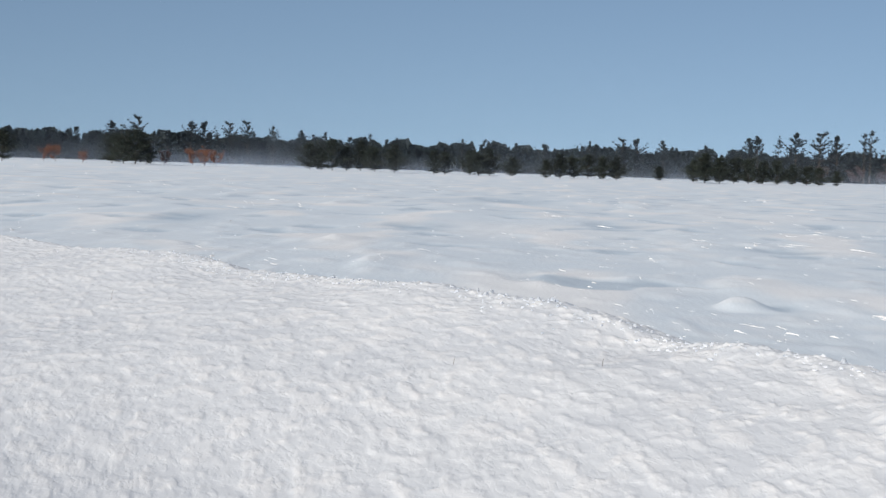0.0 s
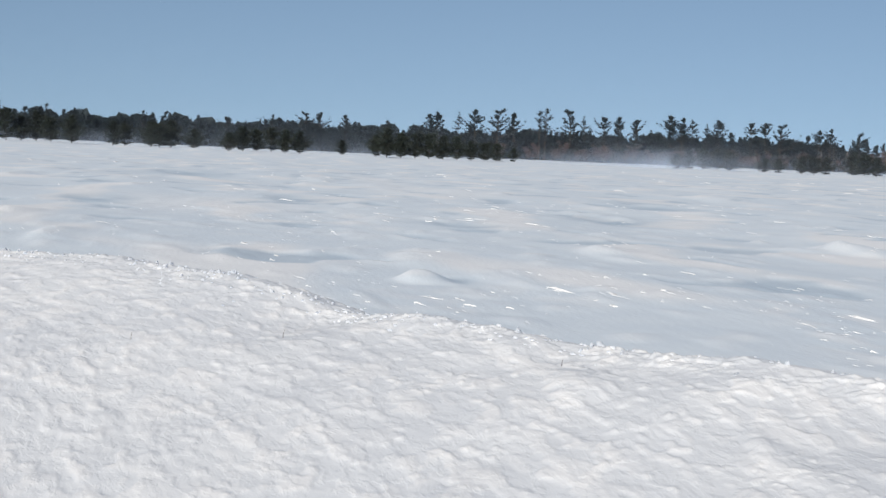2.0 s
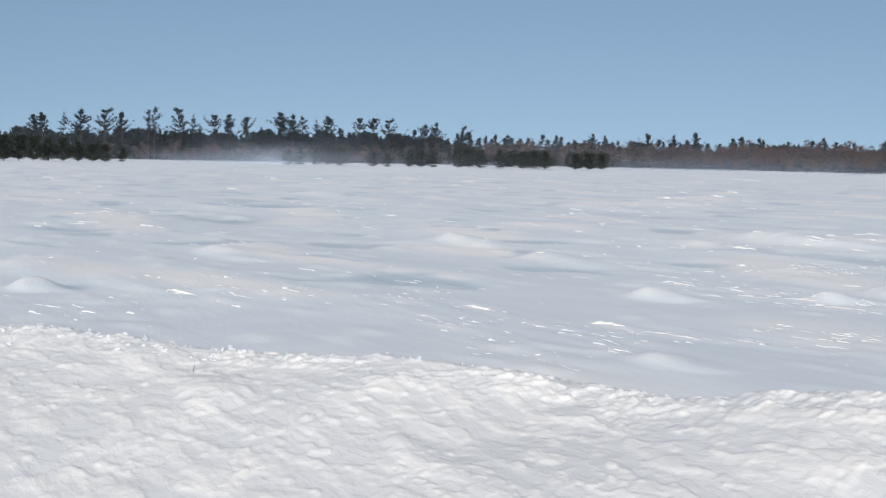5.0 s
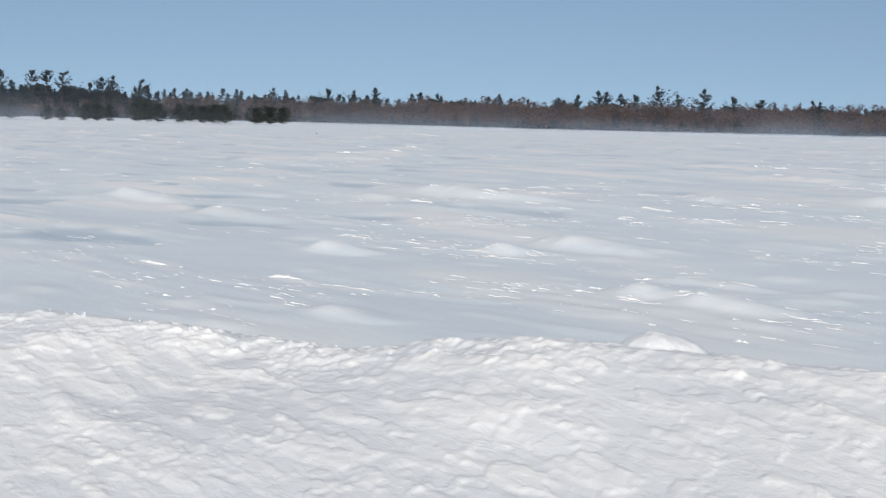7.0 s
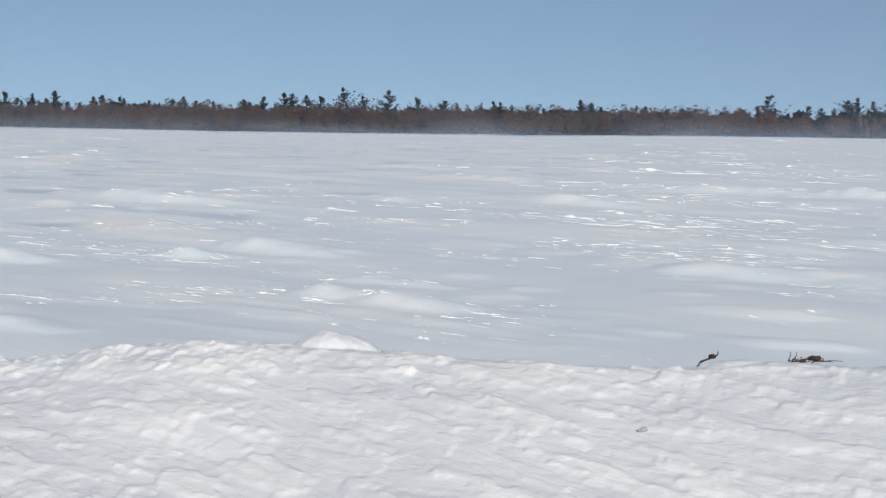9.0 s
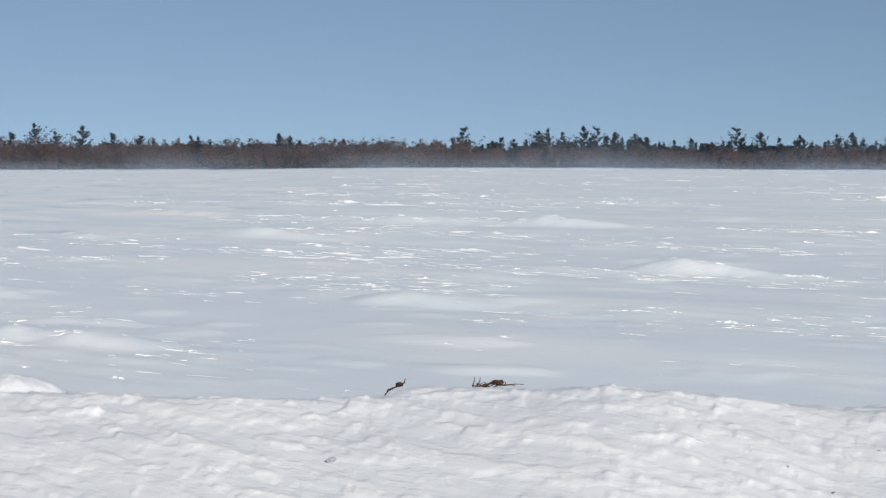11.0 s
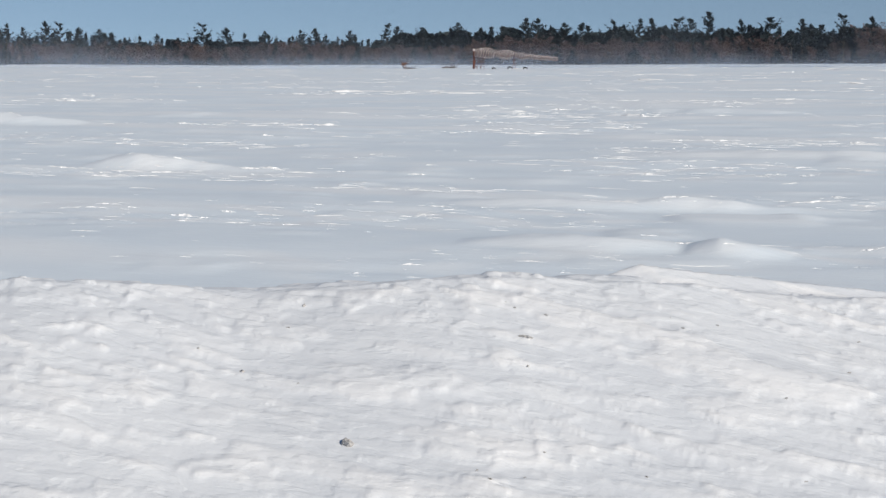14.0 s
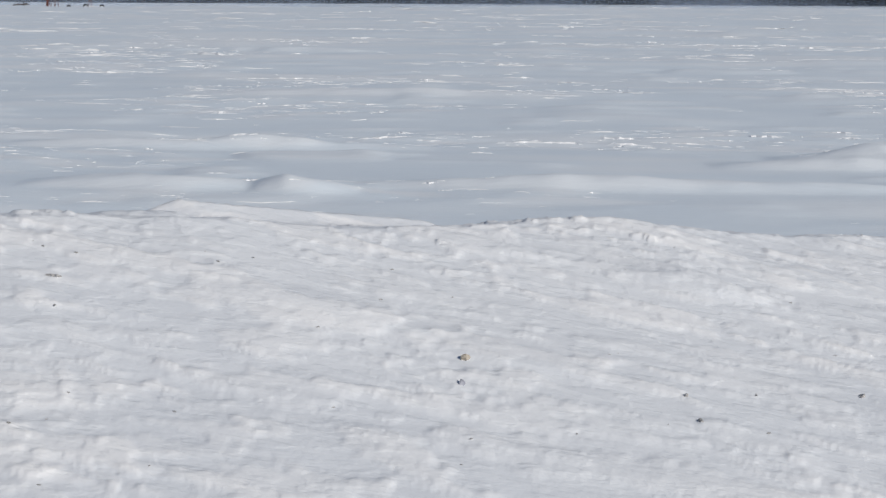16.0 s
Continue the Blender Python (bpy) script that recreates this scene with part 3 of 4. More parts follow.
def broad_shape(seed, height, spread, size, count, limbs=9, thick=1.0):
    """A leafless or dry-leaved broad tree: forked branches and a loose crown."""
    rng = np.random.default_rng(seed)
    r0 = height * 0.012 * thick
    wood, centres = [], []
    fork = height * rng.uniform(0.05, 0.1)
    wood.append(tube([(0, 0, 0), (0.05, 0, fork), (rng.normal(0, 0.3), rng.normal(0, 0.3), height * 0.92)], [r0, r0 * 0.8, r0 * 0.1], 6))
    for k in range(limbs):
        h = rng.uniform(fork, height * 0.75)
        turn = rng.uniform(0, 2 * math.pi)
        ln = spread * rng.uniform(0.6, 1.1)
        o = np.array([0, 0, h])
        d = np.array([math.cos(turn) * ln, math.sin(turn) * ln, rng.uniform(0.4, 0.9) * min(height - h, ln * 1.8)])
        wood.append(tube([o, o + d * 0.5 + [0, 0, 0.1 * ln], o + d], [r0 * 0.4, r0 * 0.25, r0 * 0.07], 3, False))
        for s in (0.4, 0.6, 0.8, 1.0):
            tip = o + d * s
            centres.append(tip)
            e = np.clip(rng.normal(0, 0.35, 3), -0.5, 0.5) * spread * 0.6 + [0, 0, 0.2 * spread]
            wood.append(tube([tip, tip + e], [r0 * 0.16, r0 * 0.05], 3, False))
            centres.append(tip + e)
    return joined(wood), tufts(rng, centres, size, count, 0.9)


def tree_at(name, shape, mats, where, label, category, group=""):
    ob = thing(name, where, label, category, group)
    part("trunk", mesh_of("trunk", *shape[0], mats[0], True), ob)
    part("crown", mesh_of("crown", *shape[1], mats[1]), ob)
    return ob


def polar(az, dist):
    a = radians(az)
    return -dist * math.sin(a), dist * math.cos(a)


def wood_edge(az):
    return float(np.interp(az, [-12, 0], [620, 520]))


# (direction in degrees to the left of +y, height in metres) of the pines that stand out of the woods' edge
PINES_WEST = [
    (74.9, 12.6), (74.0, 13.8), (72.2, 13.0), (71.7, 13.2), (70.8, 13.0), (70.2, 13.5), (69.3, 12.4), (68.3, 11.5), (67.5, 11.3),
    (64.9, 10.1), (62.6, 10.3), (61.8, 10.1), (59.7, 9.6), (58.1, 11.1), (56.9, 12.0), (56.4, 12.6), (55.5, 12.0), (54.0, 11.0),
    (52.5, 13.5), (52.2, 14.1), (50.9, 15.5), (50.1, 15.2), (49.5, 14.9), (47.5, 15.9), (46.3, 14.3), (45.8, 14.6), (45.2, 14.0),
    (44.0, 15.7), (43.6, 15.2), (42.3, 14.7), (41.2, 14.1), (40.7, 14.2), (40.2, 13.5), (38.9, 12.9), (38.5, 13.4), (37.5, 11.8)]
PINES_SPINDLY = [(65.9, 11.4), (48.6, 16.0), (48.4, 16.8), (47.0, 14.7), (43.2, 15.0), (42.7, 13.6), (51.5, 14.4)]
PINES_MIDDLE = [
    (35.9, 9.9), (34.2, 9.9), (32.9, 10.6), (31.0, 11.0), (30.1, 10.5), (29.3, 11.4), (28.0, 9.9), (27.0, 9.5), (24.9, 10.3),
    (22.8, 9.6), (22.1, 10.6), (21.4, 12.0), (21.1, 11.8), (20.6, 11.2), (20.1, 11.2), (19.3, 13.8), (18.6, 11.5), (17.7, 13.1), (16.7, 10.9),
    (15.7, 10.0), (14.0, 10.3), (13.7, 9.7), (10.9, 10.8), (10.5, 10.0), (4.4, 12.5), (2.6, 9.0), (1.7, 11.8), (1.4, 12.3), (0.8, 11.3), (0.1, 13.3),
    (-0.4, 12.4), (-1.0, 11.2), (-1.7, 10.8), (-2.1, 9.9), (-3.7, 9.6), (-5.3, 13.0), (-6.1, 12.0), (-7.4, 11.0), (-8.7, 11.6),
    (-9.2, 12.0), (-10.4, 11.5), (-11.7, 13.4), (-12.1, 13.2), (-13.0, 12.7), (-14.2, 14.6)]
PINES_EAST = [
    (-15.8, 13.2), (-16.6, 16.2), (-17.0, 16.1), (-18.0, 14.5), (-18.6, 14.4), (-19.7, 14.5), (-20.6, 15.6), (-21.0, 15.7), (-21.9, 15.2),
    (-22.4, 15.1), (-23.0, 18.2), (-24.1, 15.0), (-25.1, 15.7), (-26.2, 14.9), (-27.6, 16.1), (-28.5, 15.7), (-30.4, 16.7), (-31.2, 18.3),
    (-32.6, 16.5), (-34.3, 16.1), (-36.0, 15.7), (-38.1, 16.5), (-40.4, 16.0), (-43.4, 16.7)]

TALL = [pine_shape(100 + k, 14.0, sp, bare, wh, per, 0.34, 9, 0.75, taper, 1.0, rag) for k, (sp, bare, wh, per, taper, rag) in enumerate(
    [(7.0, 0.15, 1.3, 8, 1.0, 0.3), (6.2, 0.15, 1.4, 8, 0.85, 0.45), (6.8, 0.22, 1.6, 7, 0.75, 0.5), (5.8, 0.12, 1.2, 8, 1.1, 0.25), (6.6, 0.25, 1.6, 7, 0.9, 0.5), (5.2, 0.12, 1.1, 8, 1.0, 0.3),
     (6.2, 0.2, 1.5, 7, 0.65, 0.55), (6.0, 0.15, 1.3, 8, 0.95, 0.35)])]
TALL_MESH = [(mesh_of("trunk", *s[0], BARK, True), mesh_of("crown", *s[1], PINE)) for s in TALL]
THIN = [pine_shape(140 + k, 15.0, 2.8, 0.42, 1.35, 5, 0.28, 9, 0.6, 0.6, 1.0, 0.55) for k in range(3)]
THIN_MESH = [(mesh_of("trunk", *s[0], BARK, True), mesh_of("crown", *s[1], PINE)) for s in THIN]
rng = np.random.default_rng(5)


def stand(meshes, base, label, group, az, height, dist, name="pine_tree", wide=(0.9, 1.15)):
    x, y = polar(az, dist)
    k = int(rng.integers(len(meshes)))
    s = height / base
    w = s * rng.uniform(*wide)
    ob = thing(name, Matrix.LocRotScale((x, y, field_at(x, y) - 0.1), Euler((0, 0, rng.uniform(0, 6.28))), (w, w, s)), label, "tree", group)
    part("trunk", meshes[k][0], ob)
    part("crown", meshes[k][1], ob)
    return ob


for az, h in PINES_WEST + PINES_MIDDLE + PINES_EAST:
    stand(TALL_MESH, 14.0, "tall dark green pine standing above the far woods", "pines at the edge of the woods", az, h + 0.2 + sink(az), wood_edge(az) + rng.uniform(-4, 10))
for az, h in PINES_SPINDLY:
    stand(THIN_MESH, 15.0, "sparse spindly pine with gaps between its limbs", "pines at the edge of the woods", az, h + 0.3, wood_edge(az) + rng.uniform(8, 20), wide=(0.9, 1.0))

# young pines in front of the woods
YOUNG = [pine_shape(200 + k, 5.0, sp, 0.13, 0.38, 8, 0.20, 9, 0.7, tp, 1.1, 0.3) for k, (sp, tp) in enumerate(((2.4, 0.75), (2.1, 0.9), (2.7, 0.65), (2.3, 0.8), (2.5, 0.7)))]
YOUNG_MESH = [(mesh_of("trunk", *s[0], BARK, True), mesh_of("crown", *s[1], YOUNG_PINE)) for s in YOUNG]
YOUNG_WEST = [
    (78.6, 5.8), (74.9, 5.8), (74.5, 6.0), (74.1, 6.4), (73.7, 5.0), (68.0, 5.1), (67.6, 5.1), (67.2, 5.9), (66.7, 5.5), (66.2, 6.0), (65.7, 5.3), (65.0, 5.8),
    (63.6, 4.4), (63.2, 4.6), (62.3, 4.6), (62.0, 5.3), (61.6, 5.1), (60.8, 4.4), (59.6, 4.1), (59.1, 4.6), (58.6, 4.8), (58.1, 4.9), (57.6, 5.2), (57.1, 4.9),
    (55.6, 3.2), (54.4, 4.9), (54.0, 5.4), (53.5, 5.0), (53.0, 4.7), (52.5, 4.8), (52.0, 4.9), (51.5, 4.6), (51.0, 4.5), (50.5, 4.2), (50.1, 3.9), (49.5, 3.4)]
YOUNG_MIDDLE = [
    (43.7, 3.7), (43.3, 4.1), (42.8, 4.5), (42.3, 4.3), (41.9, 4.3), (40.7, 3.6), (40.2, 3.5), (39.4, 4.1), (39.0, 4.2), (38.6, 4.4), (37.7, 4.8), (37.3, 5.1),
    (36.9, 4.9), (36.2, 4.4), (35.8, 4.5), (35.4, 4.4), (35.0, 4.2), (34.6, 4.3), (33.5, 3.9), (33.0, 3.9), (32.6, 3.6)]
for az, h in YOUNG_WEST + [(az, 0.84 * h) for az, h in YOUNG_MIDDLE]:
    stand(YOUNG_MESH, 5.0, "bushy young pine rising straight from the snow", "young pines on the field", az, h * rng.uniform(0.88, 1.1) + 0.1, 330 + rng.uniform(-5, 8), "young_pine", (1.2, 1.6) if az > 48 else (1.5, 1.9))

# dry shrubs among them
SHRUB = [broad_shape(300 + k, 3.5, 1.5, 0.17, 12, 12) for k in range(3)]
SHRUB_MESH = [(mesh_of("branches", *s[0], BARK, True), mesh_of("foliage", *s[1], ORANGE_LEAF)) for s in SHRUB]
for az, h in ((77.2, 3.0), (76.8, 3.4), (75.9, 2.4), (73.1, 3.0), (72.1, 3.4), (71.7, 3.6), (71.3, 3.3)):
    x, y = polar(az, 330)
    k = int(rng.integers(3))
    ob = thing("dry_shrub", Matrix.LocRotScale((x, y, field_at(x, y) - 0.1), Euler((0, 0, rng.uniform(0, 6))), (h / 3.5,) * 3), "rust-red dry-leaved shrub on the snow", "shrub", "dry shrubs")
    part("branches", SHRUB_MESH[k][0], ob)
    part("foliage", SHRUB_MESH[k][1], ob)

# bare trees above the brush
BARE = [broad_shape(320 + k, 10.0, 2.2, 0.12, 2, 12) for k in range(2)]
BARE_MESH = [(mesh_of("trunk", *s[0], BARK, True), mesh_of("twigs", *s[1], BROWN_TWIG)) for s in BARE]
for az, h in ((12.78, 10.4), (7.34, 11.6), (6.64, 10.6), (5.7, 10.0), (9.3, 10.0), (-3.0, 10.4), (-16.6, 9.5)):
    x, y = polar(az, wood_edge(az) - 4)
    k = int(rng.integers(2))
    ob = thing("bare_tree", Matrix.LocRotScale((x, y, field_at(x, y) - 0.1), Euler((0, 0, rng.uniform(0, 6))), (h / 10.0,) * 3), "leafless grey-brown tree above the brush", "tree", "bare trees")
    part("trunk", BARE_MESH[k][0], ob)
    tagged(part("twigs", BARE_MESH[k][1], ob), kind="stuff")


def spread_out(shapes, spots, which):
    """One mesh of many turned, scaled copies."""
    pieces = []
    for x, y, z, turn, wide, tall, k in spots:
        v, f = shapes[k][which]
        c, s = math.cos(turn), math.sin(turn)
        pieces.append((np.stack([wide * (v[:, 0] * c - v[:, 1] * s) + x, wide * (v[:, 0] * s + v[:, 1] * c) + y, tall * v[:, 2] + z], -1), f))
    return joined(pieces)


def rows_of(shapes, base, lines, seed):
    r = np.random.default_rng(seed)
    out = []
    for first, last, gap, low, high, back in lines:
        az = first
        while az > last:
            d = wood_edge(az) + r.uniform(*back)
            x, y = polar(az, d)
            h = (low + (high - low) * 1.25 * r.random() ** 1.6 + sink(az)) / base
            out.append((x, y, field_at(x, y) - 0.2, r.uniform(0, 6.28), h * r.uniform(0.95, 1.3), h, int(r.integers(len(shapes)))))
            az -= gap * r.uniform(0.3, 1.7)
    return out


# the body of the woods: pines behind, brown oak brush in front
FILL = [pine_shape(400 + k, 12.0, 3.7, 0.02, 1.3, 6, 0.50, 3, 0.7, tp, 1.3, 0.4) for k, tp in enumerate((0.9, 1.1, 0.8, 1.2, 1.0, 0.9))]
spots = rows_of(FILL, 12.0, [(92, 50, 0.27, 7.6, 9.8, (2, 16)), (92, 38, 0.32, 8.0, 10.2, (10, 40)), (50, 37, 0.34, 8.6, 11.0, (4, 25)), (44, 25, 0.30, 8.2, 10.2, (8, 30)), (37, 5, 0.30, 7.2, 9.2, (8, 40)), (5, -14, 0.28, 7.8, 10.0, (8, 40)),
                             (-5, -15, 0.32, 8.2, 10.4, (8, 30)), (-14, -50, 0.30, 11.0, 13.4, (8, 40)), (38, -50, 0.5, 5.5, 7.6, (12, 30)), (1.9, -2.6, 0.22, 8.0, 10.0, (0, 8))], 41)
tagged(new("pine_woods", mesh_of("pine_woods", *spread_out(FILL, spots, 1), PINE)), "dense dark pine woods beyond the snow field", "woods", kind="stuff")
# the closed interior of the woods
DEEP = [pine_shape(460 + k, 7.0, 3.2, 0.0, 1.2, 6, 1.5, 2, 0.2, 0.5, 2.2) for k in range(4)]
deep = rows_of(DEEP, 7.0, [(92, 38, 0.27, 7.0, 9.0, (30, 46)), (38, -12, 0.30, 5.6, 7.2, (30, 46)), (-12, -50, 0.27, 8.0, 11.0, (30, 46)), (92, -50, 0.30, 4.0, 5.2, (22, 32))], 43)
tagged(new("deep_woods", mesh_of("deep_woods", *spread_out(DEEP, deep, 1), PINE)), "dark closed interior of the far pine woods", "woods", kind="stuff")
tagged(new("pine_trunks", mesh_of("pine_trunks", *spread_out(FILL, spots[::12], 0), BARK, True)), "grey-brown trunks and limbs of the far pine woods", "woods", kind="stuff")

BRUSH = [broad_shape(500 + k, 7.0, 2.2, 0.34, 8, 13) for k in range(4)]
spots = rows_of(BRUSH, 7.0, [(49, 37, 0.45, 4.0, 6.0, (-6, 2)), (37, 26, 0.36, 6.2, 8.0, (-8, 2)), (26, 4, 0.30, 6.8, 8.8, (-8, 2)), (4, -15, 0.34, 5.4, 7.2, (-8, 0)), (30, 4, 0.4, 7.0, 9.2, (2, 12)),
                             (-15, -25, 0.36, 6.5, 9.0, (-10, 0)), (-25, -28.5, 0.6, 5.0, 7.0, (-8, 0)), (-28.5, -50, 0.24, 10.0, 12.5, (-8, 2))], 51)
tagged(new("oak_brush", mesh_of("oak_brush", *spread_out(BRUSH, spots, 1), BROWN_TWIG)), "brown winter brush along the woods' edge", "brush", kind="stuff")
tagged(new("brush_stems", mesh_of("brush_stems", *spread_out(BRUSH, spots[::2], 0), BARK, True)), "thin grey-brown stems of the winter brush", "brush", kind="stuff")
RUSTY = [broad_shape(520 + k, 6.0, 1.9, 0.24, 10, 10) for k in range(3)]
spots = rows_of(RUSTY, 6.0, [(50, 40, 2.2, 4.0, 5.5, (-8, -3)), (30, 17, 0.55, 6.0, 7.6, (-10, -4)), (17, 2, 0.8, 5.4, 7.0, (-10, -4)), (2, -24, 2.0, 5.0, 7.0, (-10, -4))], 61)
tagged(new("rust_oaks", mesh_of("rust_oaks", *spread_out(RUSTY, spots, 1), RUST_LEAF)), "rust-leaved young oaks along the woods' edge", "brush", kind="stuff")
PALE = [broad_shape(540 + k, 9.0, 1.3, 0.10, 2, 12, 0.6) for k in range(3)]
spots = rows_of(PALE, 9.0, [(41, 31.5, 0.3, 5.5, 8.4, (-8, 0)), (31, 4, 5.0, 5.0, 7.0, (-9, 0)), (1, -4, 1.2, 6.0, 8.0, (-9, -4)), (-14, -40, 5.0, 6.0, 8.0, (-9, 0))], 71)
tagged(new("pale_saplings", mesh_of("pale_saplings", *spread_out(PALE, spots, 0), PALE_BARK, True)), "pale bare saplings along the woods' edge", "saplings", kind="stuff")


# ---- blowing snow low over the field, and sheets painted as haze in front of the woods ----
def spindrift_haze():
    m = bpy.data.materials.new("blown_snow_haze")
    m.use_nodes = True
    n, l = m.node_tree.nodes, m.node_tree.links
    n.remove(n["Principled BSDF"])
    white, clear, mix = n.new("ShaderNodeBsdfDiffuse"), n.new("ShaderNodeBsdfTransparent"), n.new("ShaderNodeMixShader")
    # bluish grey, so that the sheets tint the woods like distant air
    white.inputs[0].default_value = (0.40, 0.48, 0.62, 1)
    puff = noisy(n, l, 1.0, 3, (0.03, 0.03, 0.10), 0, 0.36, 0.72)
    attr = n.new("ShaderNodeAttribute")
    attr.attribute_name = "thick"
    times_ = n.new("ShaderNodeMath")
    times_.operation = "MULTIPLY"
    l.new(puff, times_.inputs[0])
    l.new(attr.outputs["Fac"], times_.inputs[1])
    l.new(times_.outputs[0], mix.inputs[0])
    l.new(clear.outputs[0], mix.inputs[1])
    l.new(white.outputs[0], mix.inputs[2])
    l.new(mix.outputs[0], n["Material Output"].inputs["Surface"])
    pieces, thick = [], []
    # the tall upper rows stand in for haze over the dark woods
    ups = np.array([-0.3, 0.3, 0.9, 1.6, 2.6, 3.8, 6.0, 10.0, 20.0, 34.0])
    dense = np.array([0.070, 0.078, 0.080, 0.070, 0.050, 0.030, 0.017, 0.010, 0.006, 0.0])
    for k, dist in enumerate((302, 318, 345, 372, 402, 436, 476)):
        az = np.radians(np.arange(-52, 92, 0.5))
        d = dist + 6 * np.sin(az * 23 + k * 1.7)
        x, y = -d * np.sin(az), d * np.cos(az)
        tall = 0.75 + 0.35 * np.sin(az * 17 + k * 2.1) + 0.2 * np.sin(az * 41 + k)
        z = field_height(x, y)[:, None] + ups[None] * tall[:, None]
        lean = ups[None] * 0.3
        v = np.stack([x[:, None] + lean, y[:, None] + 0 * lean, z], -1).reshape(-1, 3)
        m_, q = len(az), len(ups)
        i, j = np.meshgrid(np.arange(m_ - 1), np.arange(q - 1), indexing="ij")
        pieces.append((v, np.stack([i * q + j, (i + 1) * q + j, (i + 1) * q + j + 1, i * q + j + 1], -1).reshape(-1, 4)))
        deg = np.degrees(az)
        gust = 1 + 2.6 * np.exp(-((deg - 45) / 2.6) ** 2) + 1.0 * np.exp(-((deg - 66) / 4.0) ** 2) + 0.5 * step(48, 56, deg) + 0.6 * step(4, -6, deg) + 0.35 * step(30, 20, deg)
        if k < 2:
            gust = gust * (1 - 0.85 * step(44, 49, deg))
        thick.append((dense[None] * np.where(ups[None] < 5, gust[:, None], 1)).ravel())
    me = mesh_of("blown_snow_haze", *joined(pieces), m, True)
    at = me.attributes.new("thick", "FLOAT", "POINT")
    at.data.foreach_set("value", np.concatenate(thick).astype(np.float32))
    tagged(new("blown_snow_haze", me), "thin veil of wind-blown snow and painted bluish haze before the woods", "blowing snow", kind="stuff")


spindrift_haze()


# ---- the old irrigation boom far out on the field ----
def boom():
    dist = 285.0
    x0, y0 = polar(-14.80, dist)
    z0 = field_at(x0, y0)
    turn = radians(-14.80 - 20)
    ob = thing("irrigation_boom", Matrix.LocRotScale((x0, y0, z0), Euler((0, 0, turn)), None), "old irrigation boom of pale hooped ribs on a rusty post", "irrigation boom")
    part("post", mesh_of("post", *tube([(0, 0, -0.2), (0, 0, 1.6), (0, 0, 3.15)], [0.2, 0.17, 0.15], 10), RUST, True), ob, "rust-red steel post")
    part("cap", mesh_of("cap", *tube([(0, 0, 3.1), (0, 0, 3.25), (0, 0, 3.5), (0, 0, 3.55)], [0.17, 0.22, 0.2, 0.1], 10), GALVANISED, True), ob, "whitish cap on the post")
    for s in (-1, 1):
        part("stay", mesh_of("stay", *tube([(0.1, s * 1.0, -0.1), (0, 0, 2.4)], [0.06, 0.05], 6), RUST, True), ob)
    length = 15.2
    backbone = []
    for k in range(40):
        t = k / 39
        backbone.append((0.3 + length * t, 0, 2.7 - 1.15 * t + 0.12 * math.sin(t * 2 * math.pi * 5)))
    part("main_pipe", mesh_of("main_pipe", *tube(backbone, [0.06] * 40, 6), RUST, True), ob)
    lobes = [(0.3, 4.2, 1.0), (4.2, 7.6, 0.88), (7.6, 9.7, 0.62), (9.7, 11.4, 0.52), (11.4, 12.8, 0.45), (12.8, 14.2, 0.45), (14.2, 15.4, 0.4)]
    for first, last, high in lobes:
        n = max(4, int((last - first) / 0.40))
        for k in range(n):
            t = (k + 0.5) / n
            x = first + (last - first) * t
            base = 2.62 - 1.15 * x / length
            arch = 1.05 * high * (0.6 + 0.4 * math.sin(math.pi * t))
            pts = [(x + 0.30 * arch * math.sin(q + 0.6), 0.7 * arch * math.cos(q), base + 0.15 + arch * math.sin(q)) for q in np.linspace(-0.9, 3.9, 13)]
            part("rib", mesh_of("rib", *tube(pts, [0.05] * 13, 5), GALVANISED, True), ob)
    for x in (0.9, 1.6, 7.4):
        base = 2.6 - 1.15 * x / length
        for s in (-1, 1):
            part("leg", mesh_of("leg", *tube([(x, s * 0.9, -0.1), (x + 0.1, 0, base)], [0.05, 0.04], 5), RUST, True), ob)
    for x, r in ((3.4, 0.3), (6.4, 0.45), (9.2, 0.35)):
        ring = [(x + r * math.cos(q), 0.9, -0.12 + r * math.sin(q)) for q in np.linspace(0, 2 * math.pi, 17)]
        part("wheel", mesh_of("wheel", *tube(ring, [0.12] * 17, 6), TYRE, True), ob, "dark wheel mostly buried in snow")


boom()
# dry clump and half-buried debris beside the boom
x, y = polar(-12.3, 285)
ob = thing("dry_shrub", Matrix.LocRotScale((x, y, field_at(x, y) - 0.05), None, (0.42, 0.42, 0.36)), "small orange-brown dry shrub half buried in snow", "shrub", "dry shrubs")
part("branches", SHRUB_MESH[0][0], ob)
part("foliage", SHRUB_MESH[0][1], ob)
for k, (az, ln) in enumerate(((-12.55, 1.2), (-13.9, 1.4), (-14.1, 0.9))):
    x, y = polar(az, 283)
    r2 = np.random.default_rng(600 + k)
    ob = thing("fallen_branch", pose(x, y, field_at(x, y), 0, 0, 20 * k), "dark fallen branch sticking out of the snow", "branch", "fallen branches")
    part("limb", mesh_of("limb", *tube([(-ln, 0, 0.0), (-0.2 * ln, 0.1, 0.16), (ln, 0, 0.1)], [0.10, 0.12, 0.05], 6), BARK, True), ob)
    for q in range(4):
        s = r2.uniform(-0.7, 0.7) * ln
        part("twig", mesh_of("twig", *tube([(s, 0, 0.1), (s + r2.normal(0, 0.2), r2.normal(0, 0.2), r2.uniform(0.4, 0.8))], [0.05, 0.02], 5), BARK, True), ob)


